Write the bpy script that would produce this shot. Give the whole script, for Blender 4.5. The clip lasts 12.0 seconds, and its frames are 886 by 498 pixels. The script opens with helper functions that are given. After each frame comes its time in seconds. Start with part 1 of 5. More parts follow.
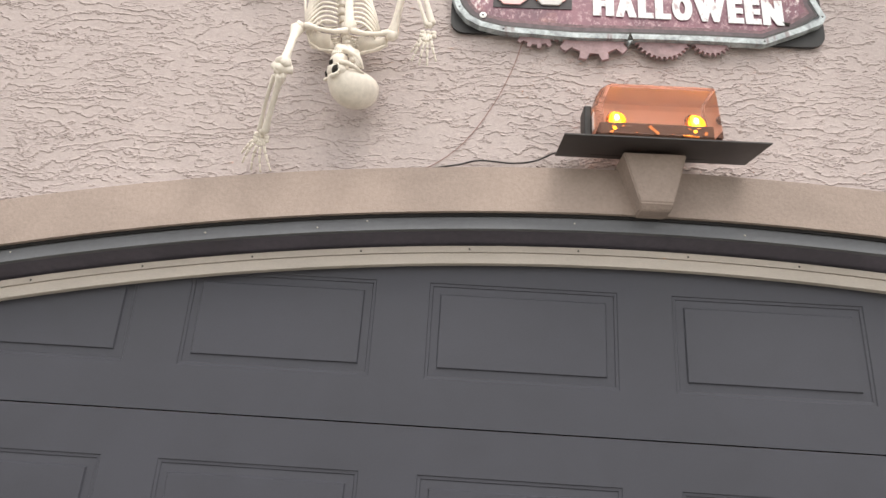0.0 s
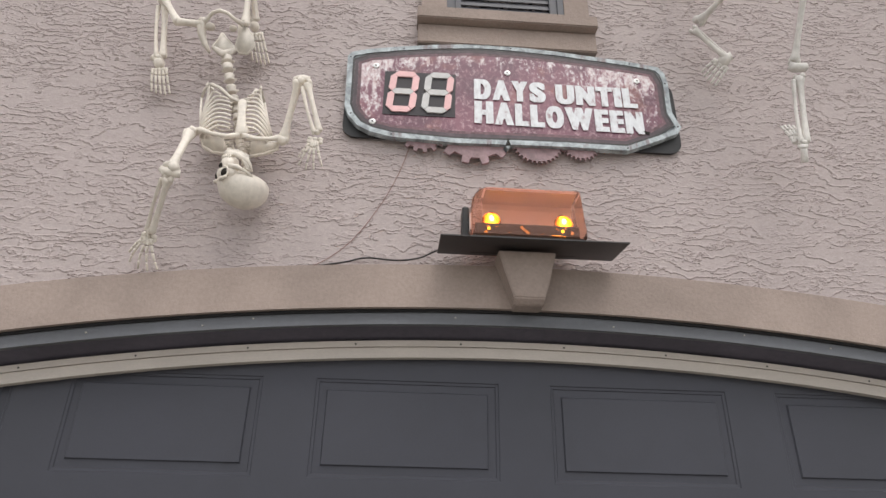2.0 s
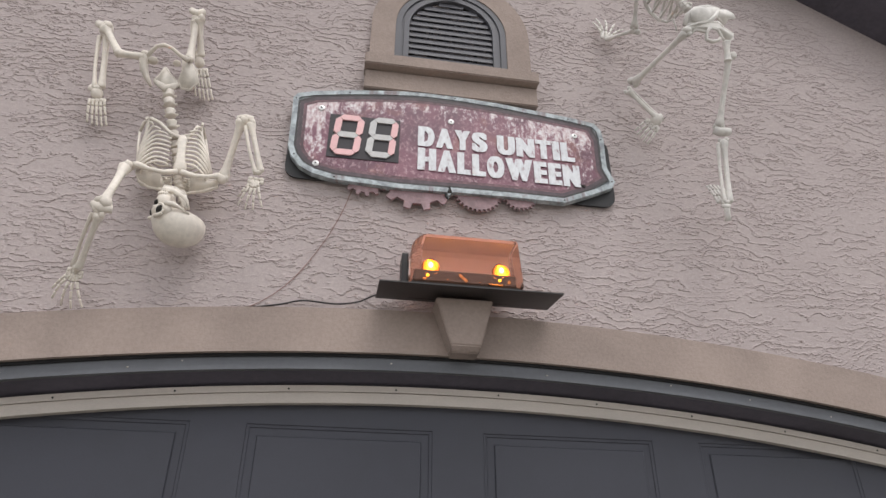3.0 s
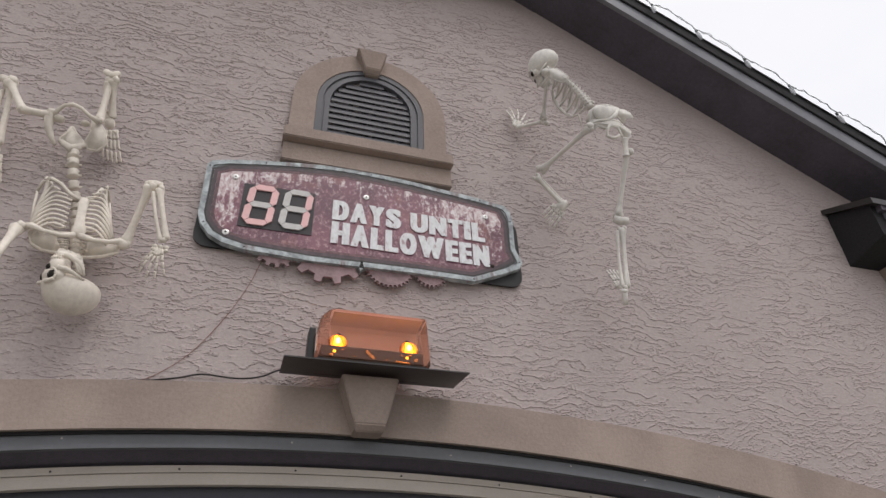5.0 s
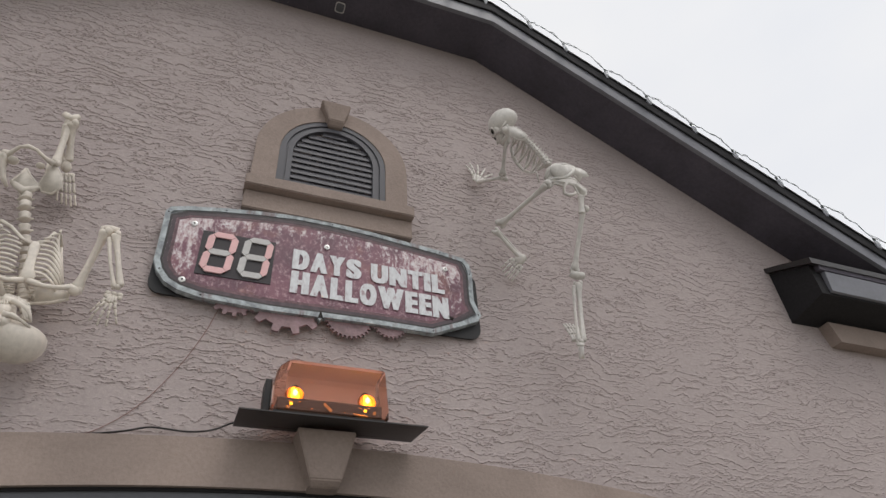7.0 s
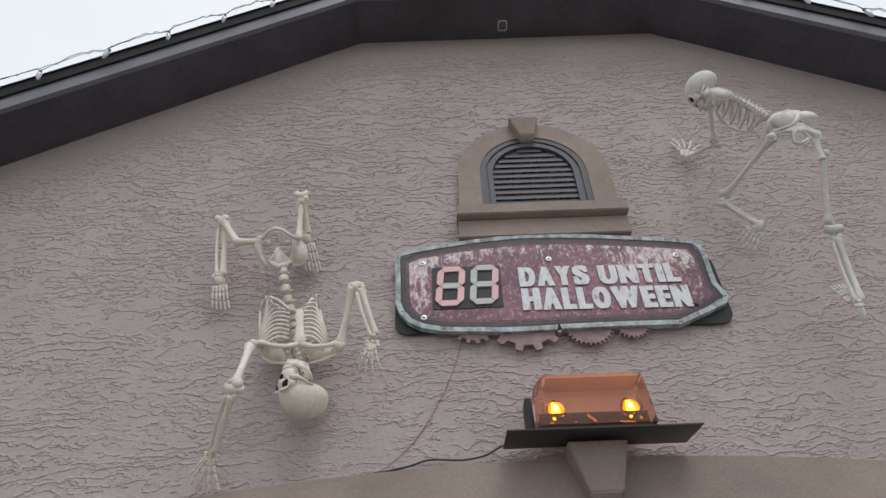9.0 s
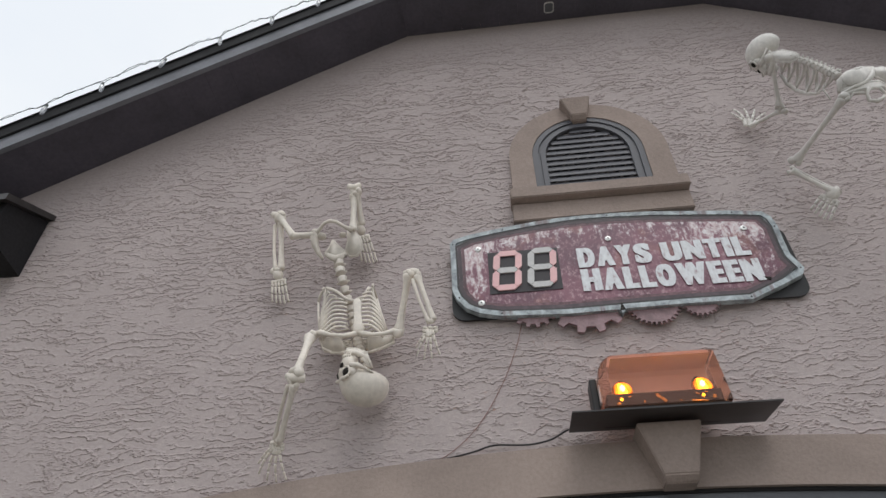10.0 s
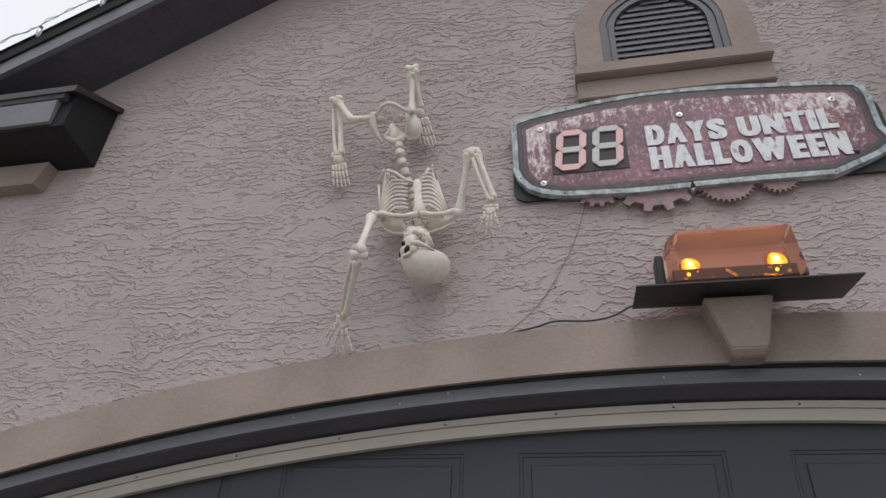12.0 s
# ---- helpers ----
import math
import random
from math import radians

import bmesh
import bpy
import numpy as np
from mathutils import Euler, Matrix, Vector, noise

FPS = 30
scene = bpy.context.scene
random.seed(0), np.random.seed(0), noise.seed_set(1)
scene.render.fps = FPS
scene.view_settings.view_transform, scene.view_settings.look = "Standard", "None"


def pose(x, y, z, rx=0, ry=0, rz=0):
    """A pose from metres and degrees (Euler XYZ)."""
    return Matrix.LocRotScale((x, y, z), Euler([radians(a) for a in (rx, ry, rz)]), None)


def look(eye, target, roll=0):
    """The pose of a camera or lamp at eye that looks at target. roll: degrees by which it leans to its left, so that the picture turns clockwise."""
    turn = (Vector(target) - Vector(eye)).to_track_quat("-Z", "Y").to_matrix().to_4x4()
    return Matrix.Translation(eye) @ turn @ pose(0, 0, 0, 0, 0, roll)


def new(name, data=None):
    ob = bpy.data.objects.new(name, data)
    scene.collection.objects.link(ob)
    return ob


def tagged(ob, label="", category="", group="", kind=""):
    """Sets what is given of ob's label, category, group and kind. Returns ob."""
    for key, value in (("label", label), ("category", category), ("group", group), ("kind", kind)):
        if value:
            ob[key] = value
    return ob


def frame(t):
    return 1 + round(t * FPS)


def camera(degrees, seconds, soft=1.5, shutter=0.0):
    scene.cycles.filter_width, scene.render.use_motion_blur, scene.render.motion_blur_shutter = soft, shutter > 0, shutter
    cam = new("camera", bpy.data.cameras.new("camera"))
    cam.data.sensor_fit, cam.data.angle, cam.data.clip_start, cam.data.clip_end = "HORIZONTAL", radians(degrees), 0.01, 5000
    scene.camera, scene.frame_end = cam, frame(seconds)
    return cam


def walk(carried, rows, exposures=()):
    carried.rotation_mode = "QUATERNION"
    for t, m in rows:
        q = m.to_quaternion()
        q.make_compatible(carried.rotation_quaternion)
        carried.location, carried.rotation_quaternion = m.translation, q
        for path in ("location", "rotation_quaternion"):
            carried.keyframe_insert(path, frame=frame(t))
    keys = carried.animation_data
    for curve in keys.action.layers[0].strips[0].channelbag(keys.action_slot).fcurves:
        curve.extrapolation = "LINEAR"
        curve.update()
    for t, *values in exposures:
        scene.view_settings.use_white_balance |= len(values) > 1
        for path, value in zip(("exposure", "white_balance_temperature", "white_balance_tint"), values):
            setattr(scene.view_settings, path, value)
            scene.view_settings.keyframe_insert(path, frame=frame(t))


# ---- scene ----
cam = camera(69.21, 12.0)
PATH = [
    (0, (-0.533, -1.835, 1.587), (-0.596, 0.055, 2.239), 3.7),
    (0.5, (-0.511, -1.864, 1.598), (-0.673, 0.0, 2.305), 5.5),
    (1, (-0.439, -1.89, 1.612), (-0.592, -0.037, 2.347), 4.8),
    (1.5, (-0.387, -1.901, 1.617), (-0.425, -0.072, 2.426), 2.2),
    (2, (-0.355, -1.937, 1.62), (-0.251, -0.143, 2.498), 1.1),
    (2.5, (-0.351, -1.958, 1.632), (-0.151, -0.201, 2.565), 0.9),
    (3, (-0.348, -1.968, 1.645), (-0.073, -0.244, 2.621), 0.3),
    (5, (-0.334, -2.013, 1.663), (0.169, -0.453, 2.809), -2.2),
    (5.5, (-0.329, -2.038, 1.667), (0.219, -0.535, 2.869), -3.0),
    (6, (-0.33, -2.047, 1.666), (0.265, -0.595, 2.907), -3.8),
    (6.5, (-0.334, -2.044, 1.664), (0.292, -0.617, 2.918), -4.3),
    (6.7, (-0.344, -2.037, 1.658), (0.287, -0.617, 2.916), -4.4),
    (8.3, (-0.421, -1.983, 1.676), (-0.184, -0.478, 2.972), -3.2),
    (8.5, (-0.424, -1.977, 1.673), (-0.267, -0.467, 2.975), -3.1),
    (9, (-0.443, -1.995, 1.675), (-0.432, -0.489, 2.991), -2.3),
    (9.5, (-0.445, -1.982, 1.662), (-0.54, -0.495, 2.997), -1.4),
    (10, (-0.439, -1.929, 1.653), (-0.605, -0.437, 2.975), -0.5),
    (10.5, (-0.428, -1.885, 1.64), (-0.653, -0.366, 2.922), 0.3),
    (11, (-0.416, -1.866, 1.631), (-0.699, -0.315, 2.861), 0.8),
    (11.5, (-0.426, -1.859, 1.617), (-0.747, -0.281, 2.803), 1.6),
    (12, (-0.449, -1.845, 1.592), (-0.824, -0.213, 2.685), 3.0),
]
EXPOSURE = [(0.0, 0.93, 6760, 10), (0.9, 0.69, 6710, 10), (1.5, 0.53, 6560, 10), (2.0, 0.39, 6460, 11), (2.5, 0.31, 6410, 12), (3.0, 0.27, 6360, 12), (5.0, -0.05, 6480, 13), (6.5, -0.20, 6480, 12), (8.5, -0.20, 6210, 9), (9.5, -0.13, 6160, 9), (12.0, -0.15, 6210, 10)]
walk(cam, [(t, look(eye, target, roll)) for t, eye, target, roll in PATH], EXPOSURE)

# ---- world and sun: overcast late afternoon ----
world = bpy.data.worlds.new("overcast_sky")
scene.world = world
world.use_nodes = True
wn, wl = world.node_tree.nodes, world.node_tree.links
wn.clear()
sky = wn.new("ShaderNodeTexSky")
sky.sky_type, sky.sun_disc = "NISHITA", False
sky.sun_elevation, sky.sun_rotation = radians(59), radians(163)
bg_sky, bg_cloud = wn.new("ShaderNodeBackground"), wn.new("ShaderNodeBackground")
bg_sky.inputs["Strength"].default_value = 0.11
bg_cloud.inputs["Strength"].default_value = 1.16
wc, wm, wno, wra = wn.new("ShaderNodeTexCoord"), wn.new("ShaderNodeMapping"), wn.new("ShaderNodeTexNoise"), wn.new("ShaderNodeValToRGB")
wm.inputs["Scale"].default_value = (1.0, 1.0, 2.2)
wno.inputs["Scale"].default_value, wno.inputs["Detail"].default_value = 2.3, 5.0
wra.color_ramp.elements[0].position, wra.color_ramp.elements[0].color = 0.32, (0.93, 0.94, 0.95, 1)
wra.color_ramp.elements[1].position, wra.color_ramp.elements[1].color = 0.62, (1.0, 0.995, 0.975, 1)
wmix, wout = wn.new("ShaderNodeMixShader"), wn.new("ShaderNodeOutputWorld")
wmix.inputs[0].default_value = 0.86
wl.new(wc.outputs["Generated"], wm.inputs["Vector"])
wl.new(wm.outputs[0], wno.inputs["Vector"])
wl.new(wno.outputs["Fac"], wra.inputs[0])
wl.new(wra.outputs[0], bg_cloud.inputs["Color"])
wl.new(sky.outputs[0], bg_sky.inputs["Color"])
wl.new(bg_sky.outputs[0], wmix.inputs[1])
wl.new(bg_cloud.outputs[0], wmix.inputs[2])
wl.new(wmix.outputs[0], wout.inputs[0])
sun = new("sun", bpy.data.lights.new("sun", "SUN"))
sun.data.energy, sun.data.angle, sun.data.color = 1.1, radians(28), (1.0, 0.96, 0.9)
sun.matrix_world = look((1.2, -4.0, 7.0), (0, 0, 0))


# ---- materials ----
def material(name):
    m = bpy.data.materials.new(name)
    m.use_nodes = True
    n, l = m.node_tree.nodes, m.node_tree.links
    return m, n, l, n["Principled BSDF"]


def coords(n, l, scale=(1, 1, 1), rot=(0, 0, 0)):
    c, mp = n.new("ShaderNodeTexCoord"), n.new("ShaderNodeMapping")
    mp.inputs["Scale"].default_value, mp.inputs["Rotation"].default_value = scale, rot
    l.new(c.outputs["Object"], mp.inputs["Vector"])
    return mp.outputs[0]


def noise_tex(n, l, vec, scale, detail=4.0, rough=0.55, dist=0.0):
    t = n.new("ShaderNodeTexNoise")
    t.inputs["Scale"].default_value, t.inputs["Detail"].default_value = scale, detail
    t.inputs["Roughness"].default_value, t.inputs["Distortion"].default_value = rough, dist
    l.new(vec, t.inputs["Vector"])
    return t.outputs["Fac"]


def ramp(n, l, fac, stops):
    r = n.new("ShaderNodeValToRGB")
    els = r.color_ramp.elements
    while len(els) < len(stops):
        els.new(0.5)
    for e, (p, c) in zip(els, stops):
        e.position, e.color = p, (*c, 1) if len(c) == 3 else c
    l.new(fac, r.inputs[0])
    return r.outputs[0]


def grey(v):
    return (v, v, v)


def mixc(n, l, fac, a, b, mode="MIX"):
    m = n.new("ShaderNodeMix")
    m.data_type, m.blend_type = "RGBA", mode
    for sock, val in ((m.inputs[0], fac), (m.inputs[6], a), (m.inputs[7], b)):
        if isinstance(val, bpy.types.NodeSocket):
            l.new(val, sock)
        elif isinstance(val, (int, float)):
            sock.default_value = val
        else:
            sock.default_value = (*val, 1)
    return m.outputs[2]


def maths(n, l, op, a, b=0.0, clamp=False):
    m = n.new("ShaderNodeMath")
    m.operation, m.use_clamp = op, clamp
    for sock, val in ((m.inputs[0], a), (m.inputs[1], b)):
        if isinstance(val, bpy.types.NodeSocket):
            l.new(val, sock)
        else:
            sock.default_value = val
    return m.outputs[0]


def bump(n, l, bsdf, height, strength, distance, after=None):
    b = n.new("ShaderNodeBump")
    b.inputs["Strength"].default_value, b.inputs["Distance"].default_value = strength, distance
    l.new(height, b.inputs["Height"])
    if after is not None:
        l.new(after, b.inputs["Normal"])
    if bsdf is not None:
        l.new(b.outputs[0], bsdf.inputs["Normal"])
    return b.outputs[0]


def make_stucco():
    """Trowelled stucco: sandy grain and soft blotches; the ledges are in the mesh."""
    m, n, l, b = material("stucco")
    fine = noise_tex(n, l, coords(n, l), 230.0, 3.0, 0.7)
    mid = noise_tex(n, l, coords(n, l, (1, 1, 1.7)), 48.0, 5.0, 0.62)
    h = maths(n, l, "ADD", maths(n, l, "MULTIPLY", fine, 0.22), mid)
    bump(n, l, b, h, 0.50, 0.0017)
    tone = noise_tex(n, l, coords(n, l, (1, 1, 0.6)), 1.1, 4.0, 0.6)
    c = ramp(n, l, tone, [(0.3, (0.402, 0.345, 0.334)), (0.7, (0.466, 0.402, 0.390))])
    grain = ramp(n, l, fine, [(0.3, grey(0.89)), (0.7, grey(1.07))])
    c = mixc(n, l, 1.0, c, grain, "MULTIPLY")
    c = mixc(n, l, 1.0, c, ramp(n, l, mid, [(0.35, grey(0.92)), (0.65, grey(1.04))]), "MULTIPLY")
    l.new(c, b.inputs["Base Color"])
    b.inputs["Roughness"].default_value = 0.93
    b.inputs["Specular IOR Level"].default_value = 0.25
    return m


def make_plain(name, col, rough, var=0.12, grain=120.0, bumpd=0.0008, strength=0.4, spec=0.4, metal=0.0, stain=(0.85, 1.0), stretch=(1, 1, 1)):
    """Painted or cast surface with grain and blotches."""
    m, n, l, b = material(name)
    v = coords(n, l, stretch)
    f = noise_tex(n, l, v, grain, 4.0, 0.65)
    s = noise_tex(n, l, v, 3.1, 5.0, 0.6, 0.4)
    lo = tuple(c * (1 - var) for c in col)
    hi = tuple(min(1.0, c * (1 + var)) for c in col)
    c = ramp(n, l, f, [(0.3, lo), (0.7, hi)])
    c = mixc(n, l, 1.0, c, ramp(n, l, s, [(0.32, grey(stain[0])), (0.62, grey(stain[1]))]), "MULTIPLY")
    l.new(c, b.inputs["Base Color"])
    l.new(ramp(n, l, s, [(0.3, grey(max(0.0, rough - 0.08))), (0.7, grey(min(1.0, rough + 0.08)))]), b.inputs["Roughness"])
    b.inputs["Specular IOR Level"].default_value, b.inputs["Metallic"].default_value = spec, metal
    bump(n, l, b, f, strength, bumpd)
    return m


STUCCO = make_stucco()
TRIM = make_plain("smooth_trim_stucco", (0.328, 0.263, 0.231), 0.9, 0.09, 85.0, 0.0040, 0.5, 0.25, stain=(0.82, 1.06))
CHARCOAL = make_plain("charcoal_trim_paint", (0.098, 0.102, 0.113), 0.5, 0.08, 60.0, 0.0006, 0.3, 0.5, stain=(0.8, 1.1))
FASCIA = make_plain("grey_fascia_paint", (0.165, 0.168, 0.190), 0.5, 0.08, 60.0, 0.0006, 0.3, 0.5, stain=(0.8, 1.1))
SOFFIT = make_plain("dark_soffit_paint", (0.086, 0.078, 0.097), 0.7, 0.12, 50.0, 0.0006, 0.3, 0.3, stain=(0.75, 1.1))
DOORPAINT = make_plain("grey_door_paint", (0.042, 0.043, 0.055), 0.55, 0.07, 220.0, 0.0006, 0.35, 0.4, stain=(0.86, 1.04))
STOP = make_plain("taupe_weatherstrip", (0.47, 0.42, 0.375), 0.6, 0.06, 90.0, 0.0005, 0.3, 0.4, stain=(0.86, 1.0), stretch=(1, 1, 3))
RUBBER = make_plain("black_gap", (0.012, 0.011, 0.012), 0.8, 0.1)
BONE = make_plain("bone_plastic", (0.77, 0.705, 0.625), 0.55, 0.10, 55.0, 0.0012, 0.4, 0.4, stain=(0.74, 1.06))
BONE_GREY = make_plain("weathered_bone_plastic", (0.72, 0.69, 0.65), 0.6, 0.11, 55.0, 0.0012, 0.4, 0.35, stain=(0.72, 1.05))
HOLLOW = make_plain("hollow_dark", (0.02, 0.017, 0.014), 0.9, 0.1)
PLATE = make_plain("black_sheet_metal", (0.030, 0.026, 0.026), 0.42, 0.15, 30.0, 0.0004, 0.3, 0.5, 0.0, stain=(0.7, 1.2))
BLACKPL = make_plain("black_plastic", (0.014, 0.013, 0.013), 0.45, 0.1)
CONCRETE = make_plain("driveway_concrete", (0.36, 0.345, 0.32), 0.9, 0.1, 80.0, 0.002, 0.4, 0.3)
DRIP = make_plain("dark_drip_edge", (0.017, 0.016, 0.018), 0.75, 0.3, 70.0, 0.002, 0.5, 0.3)
SHINGLE = make_plain("dark_shingle", (0.05, 0.048, 0.05), 0.9, 0.35, 90.0, 0.003, 0.6, 0.3)
SCREWM = make_plain("zinc_screw", (0.75, 0.74, 0.72), 0.35, 0.1, 60.0, 0.0003, 0.2, 0.5, 0.6)
CABLE = make_plain("black_cable", (0.02, 0.018, 0.018), 0.6, 0.1)
REDWIRE = make_plain("thin_reddish_wire", (0.24, 0.12, 0.10), 0.6, 0.1)
GREENWIRE = make_plain("dark_green_light_wire", (0.035, 0.045, 0.04), 0.6, 0.15)
GEAR = make_plain("faded_rose_gear", (0.28, 0.190, 0.20), 0.6, 0.25, 45.0, 0.001, 0.4, 0.4, stain=(0.6, 1.15))
SEG_PINK = make_plain("pink_segment", (0.80, 0.49, 0.49), 0.45, 0.06, 60.0)
SEG_GREY = make_plain("pale_grey_segment", (0.56, 0.55, 0.54), 0.45, 0.08, 60.0)
PALE_PINK = make_plain("pale_pink_amber", (0.92, 0.74, 0.70), 0.6, 0.06, 30.0)
BORDER = make_plain("dark_printed_border", (0.078, 0.056, 0.064), 0.5, 0.3, 40.0, 0.0005, 0.3, 0.4, stain=(0.7, 1.2))
BORDER_SOFT = make_plain("faded_printed_border", (0.135, 0.072, 0.084), 0.5, 0.5, 55.0, 0.0005, 0.3, 0.4, stain=(0.6, 1.3))
DIGITBACK = make_plain("digit_recess", (0.035, 0.03, 0.034), 0.55, 0.15)
LOUVER = make_plain("grey_louver_paint", (0.092, 0.091, 0.104), 0.55, 0.08, 80.0, 0.0006, 0.3, 0.4, stain=(0.8, 1.05))
CLEAR = None


def make_letter():
    """White print worn through in small vertical scratches."""
    m, n, l, b = material("worn_white_print")
    f = noise_tex(n, l, coords(n, l, (1.0, 1.0, 0.45)), 60.0, 6.0, 0.7)
    c = ramp(n, l, f, [(0.33, (0.36, 0.25, 0.27)), (0.42, (0.60, 0.60, 0.62)), (0.7, (0.76, 0.78, 0.80))])
    l.new(c, b.inputs["Base Color"])
    b.inputs["Roughness"].default_value = 0.5
    return m


def make_signface():
    """Printed maroon metal with pale scratched paint running down from the top edge."""
    m, n, l, b = material("maroon_grunge_print")
    v = coords(n, l)
    streak = noise_tex(n, l, coords(n, l, (1.0, 1.0, 0.22)), 42.0, 7.0, 0.72, 0.2)
    speck = noise_tex(n, l, coords(n, l, (1.0, 1.0, 0.7)), 75.0, 8.0, 0.8)
    patch = noise_tex(n, l, v, 4.6, 3.0, 0.6)
    sep = n.new("ShaderNodeSeparateXYZ")
    l.new(v, sep.inputs[0])
    top = maths(n, l, "MULTIPLY", maths(n, l, "ABSOLUTE", maths(n, l, "SUBTRACT", sep.outputs["Z"], 0.16)), 2.4)
    ends = maths(n, l, "MULTIPLY", maths(n, l, "POWER", maths(n, l, "ABSOLUTE", sep.outputs["X"]), 2.0), 0.54)
    cover = maths(n, l, "SUBTRACT", maths(n, l, "ADD", ends, maths(n, l, "MULTIPLY", patch, 0.34)), 0.262)
    cover = maths(n, l, "ADD", cover, maths(n, l, "MULTIPLY", maths(n, l, "SUBTRACT", 0.42, top, True), 0.42))
    edge = maths(n, l, "ADD", maths(n, l, "ADD", maths(n, l, "MULTIPLY", streak, 0.55), maths(n, l, "MULTIPLY", speck, 0.45)), cover)
    pale = ramp(n, l, edge, [(0.585, grey(0.0)), (0.63, grey(0.6)), (0.67, grey(1.0))])
    base = ramp(n, l, patch, [(0.3, (0.096, 0.046, 0.065)), (0.5, (0.180, 0.072, 0.102)), (0.7, (0.280, 0.122, 0.155))])
    fleck = ramp(n, l, speck, [(0.51, grey(0.0)), (0.60, grey(0.65))])
    base = mixc(n, l, fleck, base, (0.50, 0.33, 0.36))
    palec = ramp(n, l, speck, [(0.38, (0.40, 0.24, 0.26)), (0.48, (0.56, 0.44, 0.45)), (0.60, (0.70, 0.68, 0.69))])
    c = mixc(n, l, pale, base, palec)
    rust = ramp(n, l, noise_tex(n, l, v, 7.0, 4.0, 0.6), [(0.56, grey(0.0)), (0.68, grey(0.35))])
    c = mixc(n, l, rust, c, (0.34, 0.155, 0.10))
    l.new(c, b.inputs["Base Color"])
    b.inputs["Roughness"].default_value = 0.48
    return m


def make_signrim():
    m, n, l, b = material("weathered_blue_grey_rim")
    f = noise_tex(n, l, coords(n, l), 22.0, 6.0, 0.7, 0.5)
    g = noise_tex(n, l, coords(n, l, (2.5, 1, 0.6)), 9.0, 4.0, 0.6)
    c = ramp(n, l, f, [(0.3, (0.15, 0.155, 0.17)), (0.46, (0.27, 0.30, 0.315)), (0.62, (0.48, 0.53, 0.55))])
    c = mixc(n, l, ramp(n, l, g, [(0.56, grey(0)), (0.66, grey(0.7))]), c, (0.15, 0.085, 0.085))
    l.new(c, b.inputs["Base Color"])
    b.inputs["Roughness"].default_value = 0.5
    bump(n, l, b, f, 0.4, 0.001)
    return m


def make_amber():
    """Thin amber plastic: tinted clear sheet with a glossy skin and a little haze."""
    m, n, l, b = material("amber_plastic")
    out = n["Material Output"]
    tr, gl, df, fr = n.new("ShaderNodeBsdfTransparent"), n.new("ShaderNodeBsdfGlossy"), n.new("ShaderNodeBsdfDiffuse"), n.new("ShaderNodeFresnel")
    f = noise_tex(n, l, coords(n, l), 14.0, 3.0)
    l.new(ramp(n, l, f, [(0.3, (0.94, 0.67, 0.55)), (0.7, (0.97, 0.73, 0.62))]), tr.inputs[0])
    gl.inputs["Roughness"].default_value = 0.08
    df.inputs[0].default_value = (0.88, 0.50, 0.41, 1)
    fr.inputs[0].default_value = 1.16
    m1, m2 = n.new("ShaderNodeMixShader"), n.new("ShaderNodeMixShader")
    m1.inputs[0].default_value = 0.11
    l.new(tr.outputs[0], m1.inputs[1])
    l.new(df.outputs[0], m1.inputs[2])
    l.new(fr.outputs[0], m2.inputs[0])
    l.new(m1.outputs[0], m2.inputs[1])
    l.new(gl.outputs[0], m2.inputs[2])
    l.new(m2.outputs[0], out.inputs[0])
    n.remove(b)
    return m


def make_lamp(name, colour, power):
    m, n, l, b = material(name)
    b.inputs["Base Color"].default_value = (1.0, 0.6, 0.15, 1)
    b.inputs["Emission Color"].default_value = (*colour, 1)
    b.inputs["Emission Strength"].default_value = power
    return m


def make_clear():
    m, n, l, b = material("clear_faceted_bulb")
    f = noise_tex(n, l, coords(n, l), 80.0, 2.0)
    l.new(ramp(n, l, f, [(0.3, (0.42, 0.44, 0.48)), (0.7, (0.74, 0.76, 0.80))]), b.inputs["Base Color"])
    b.inputs["Roughness"].default_value = 0.12
    b.inputs["Transmission Weight"].default_value = 0.35
    return m


def make_reflector():
    m, n, l, b = material("gold_reflector")
    f = noise_tex(n, l, coords(n, l), 60.0, 2.0)
    l.new(ramp(n, l, f, [(0.3, (0.45, 0.22, 0.05)), (0.7, (0.85, 0.5, 0.15))]), b.inputs["Base Color"])
    b.inputs["Metallic"].default_value, b.inputs["Roughness"].default_value = 1.0, 0.2
    return m


LETTER, SIGNFACE, SIGNRIM, AMBER, LAMP, GLOW, CLEAR, REFLECT = make_letter(), make_signface(), make_signrim(), make_amber(), make_lamp("lit_amber_bulb", (1.0, 0.62, 0.10), 18.0), make_lamp("lit_amber_glow", (1.0, 0.50, 0.01), 5.5), make_clear(), make_reflector()


# ---- mesh helpers ----
def mesh_ob(name, bm, mats, parent=None, label="", smooth=False, where=None):
    me = bpy.data.meshes.new(name)
    bmesh.ops.recalc_face_normals(bm, faces=bm.faces[:])
    bm.to_mesh(me)
    bm.free()
    for mt in (mats if isinstance(mats, (list, tuple)) else [mats]):
        me.materials.append(mt)
    if smooth:
        for p in me.polygons:
            p.use_smooth = True
    ob = new(name, me)
    if where is not None:
        ob.matrix_basis = where
    if parent is not None:
        ob.parent = parent
    if label:
        ob["label"] = label
    return ob


def part(name, bm, mat, parent, label="", smooth=False):
    return mesh_ob(name, bm, mat, parent, label, smooth)


def holder(name, x, y, z):
    e = new(name)
    e.empty_display_size = 0.05
    e.matrix_basis = Matrix.Translation((x, y, z))
    return e


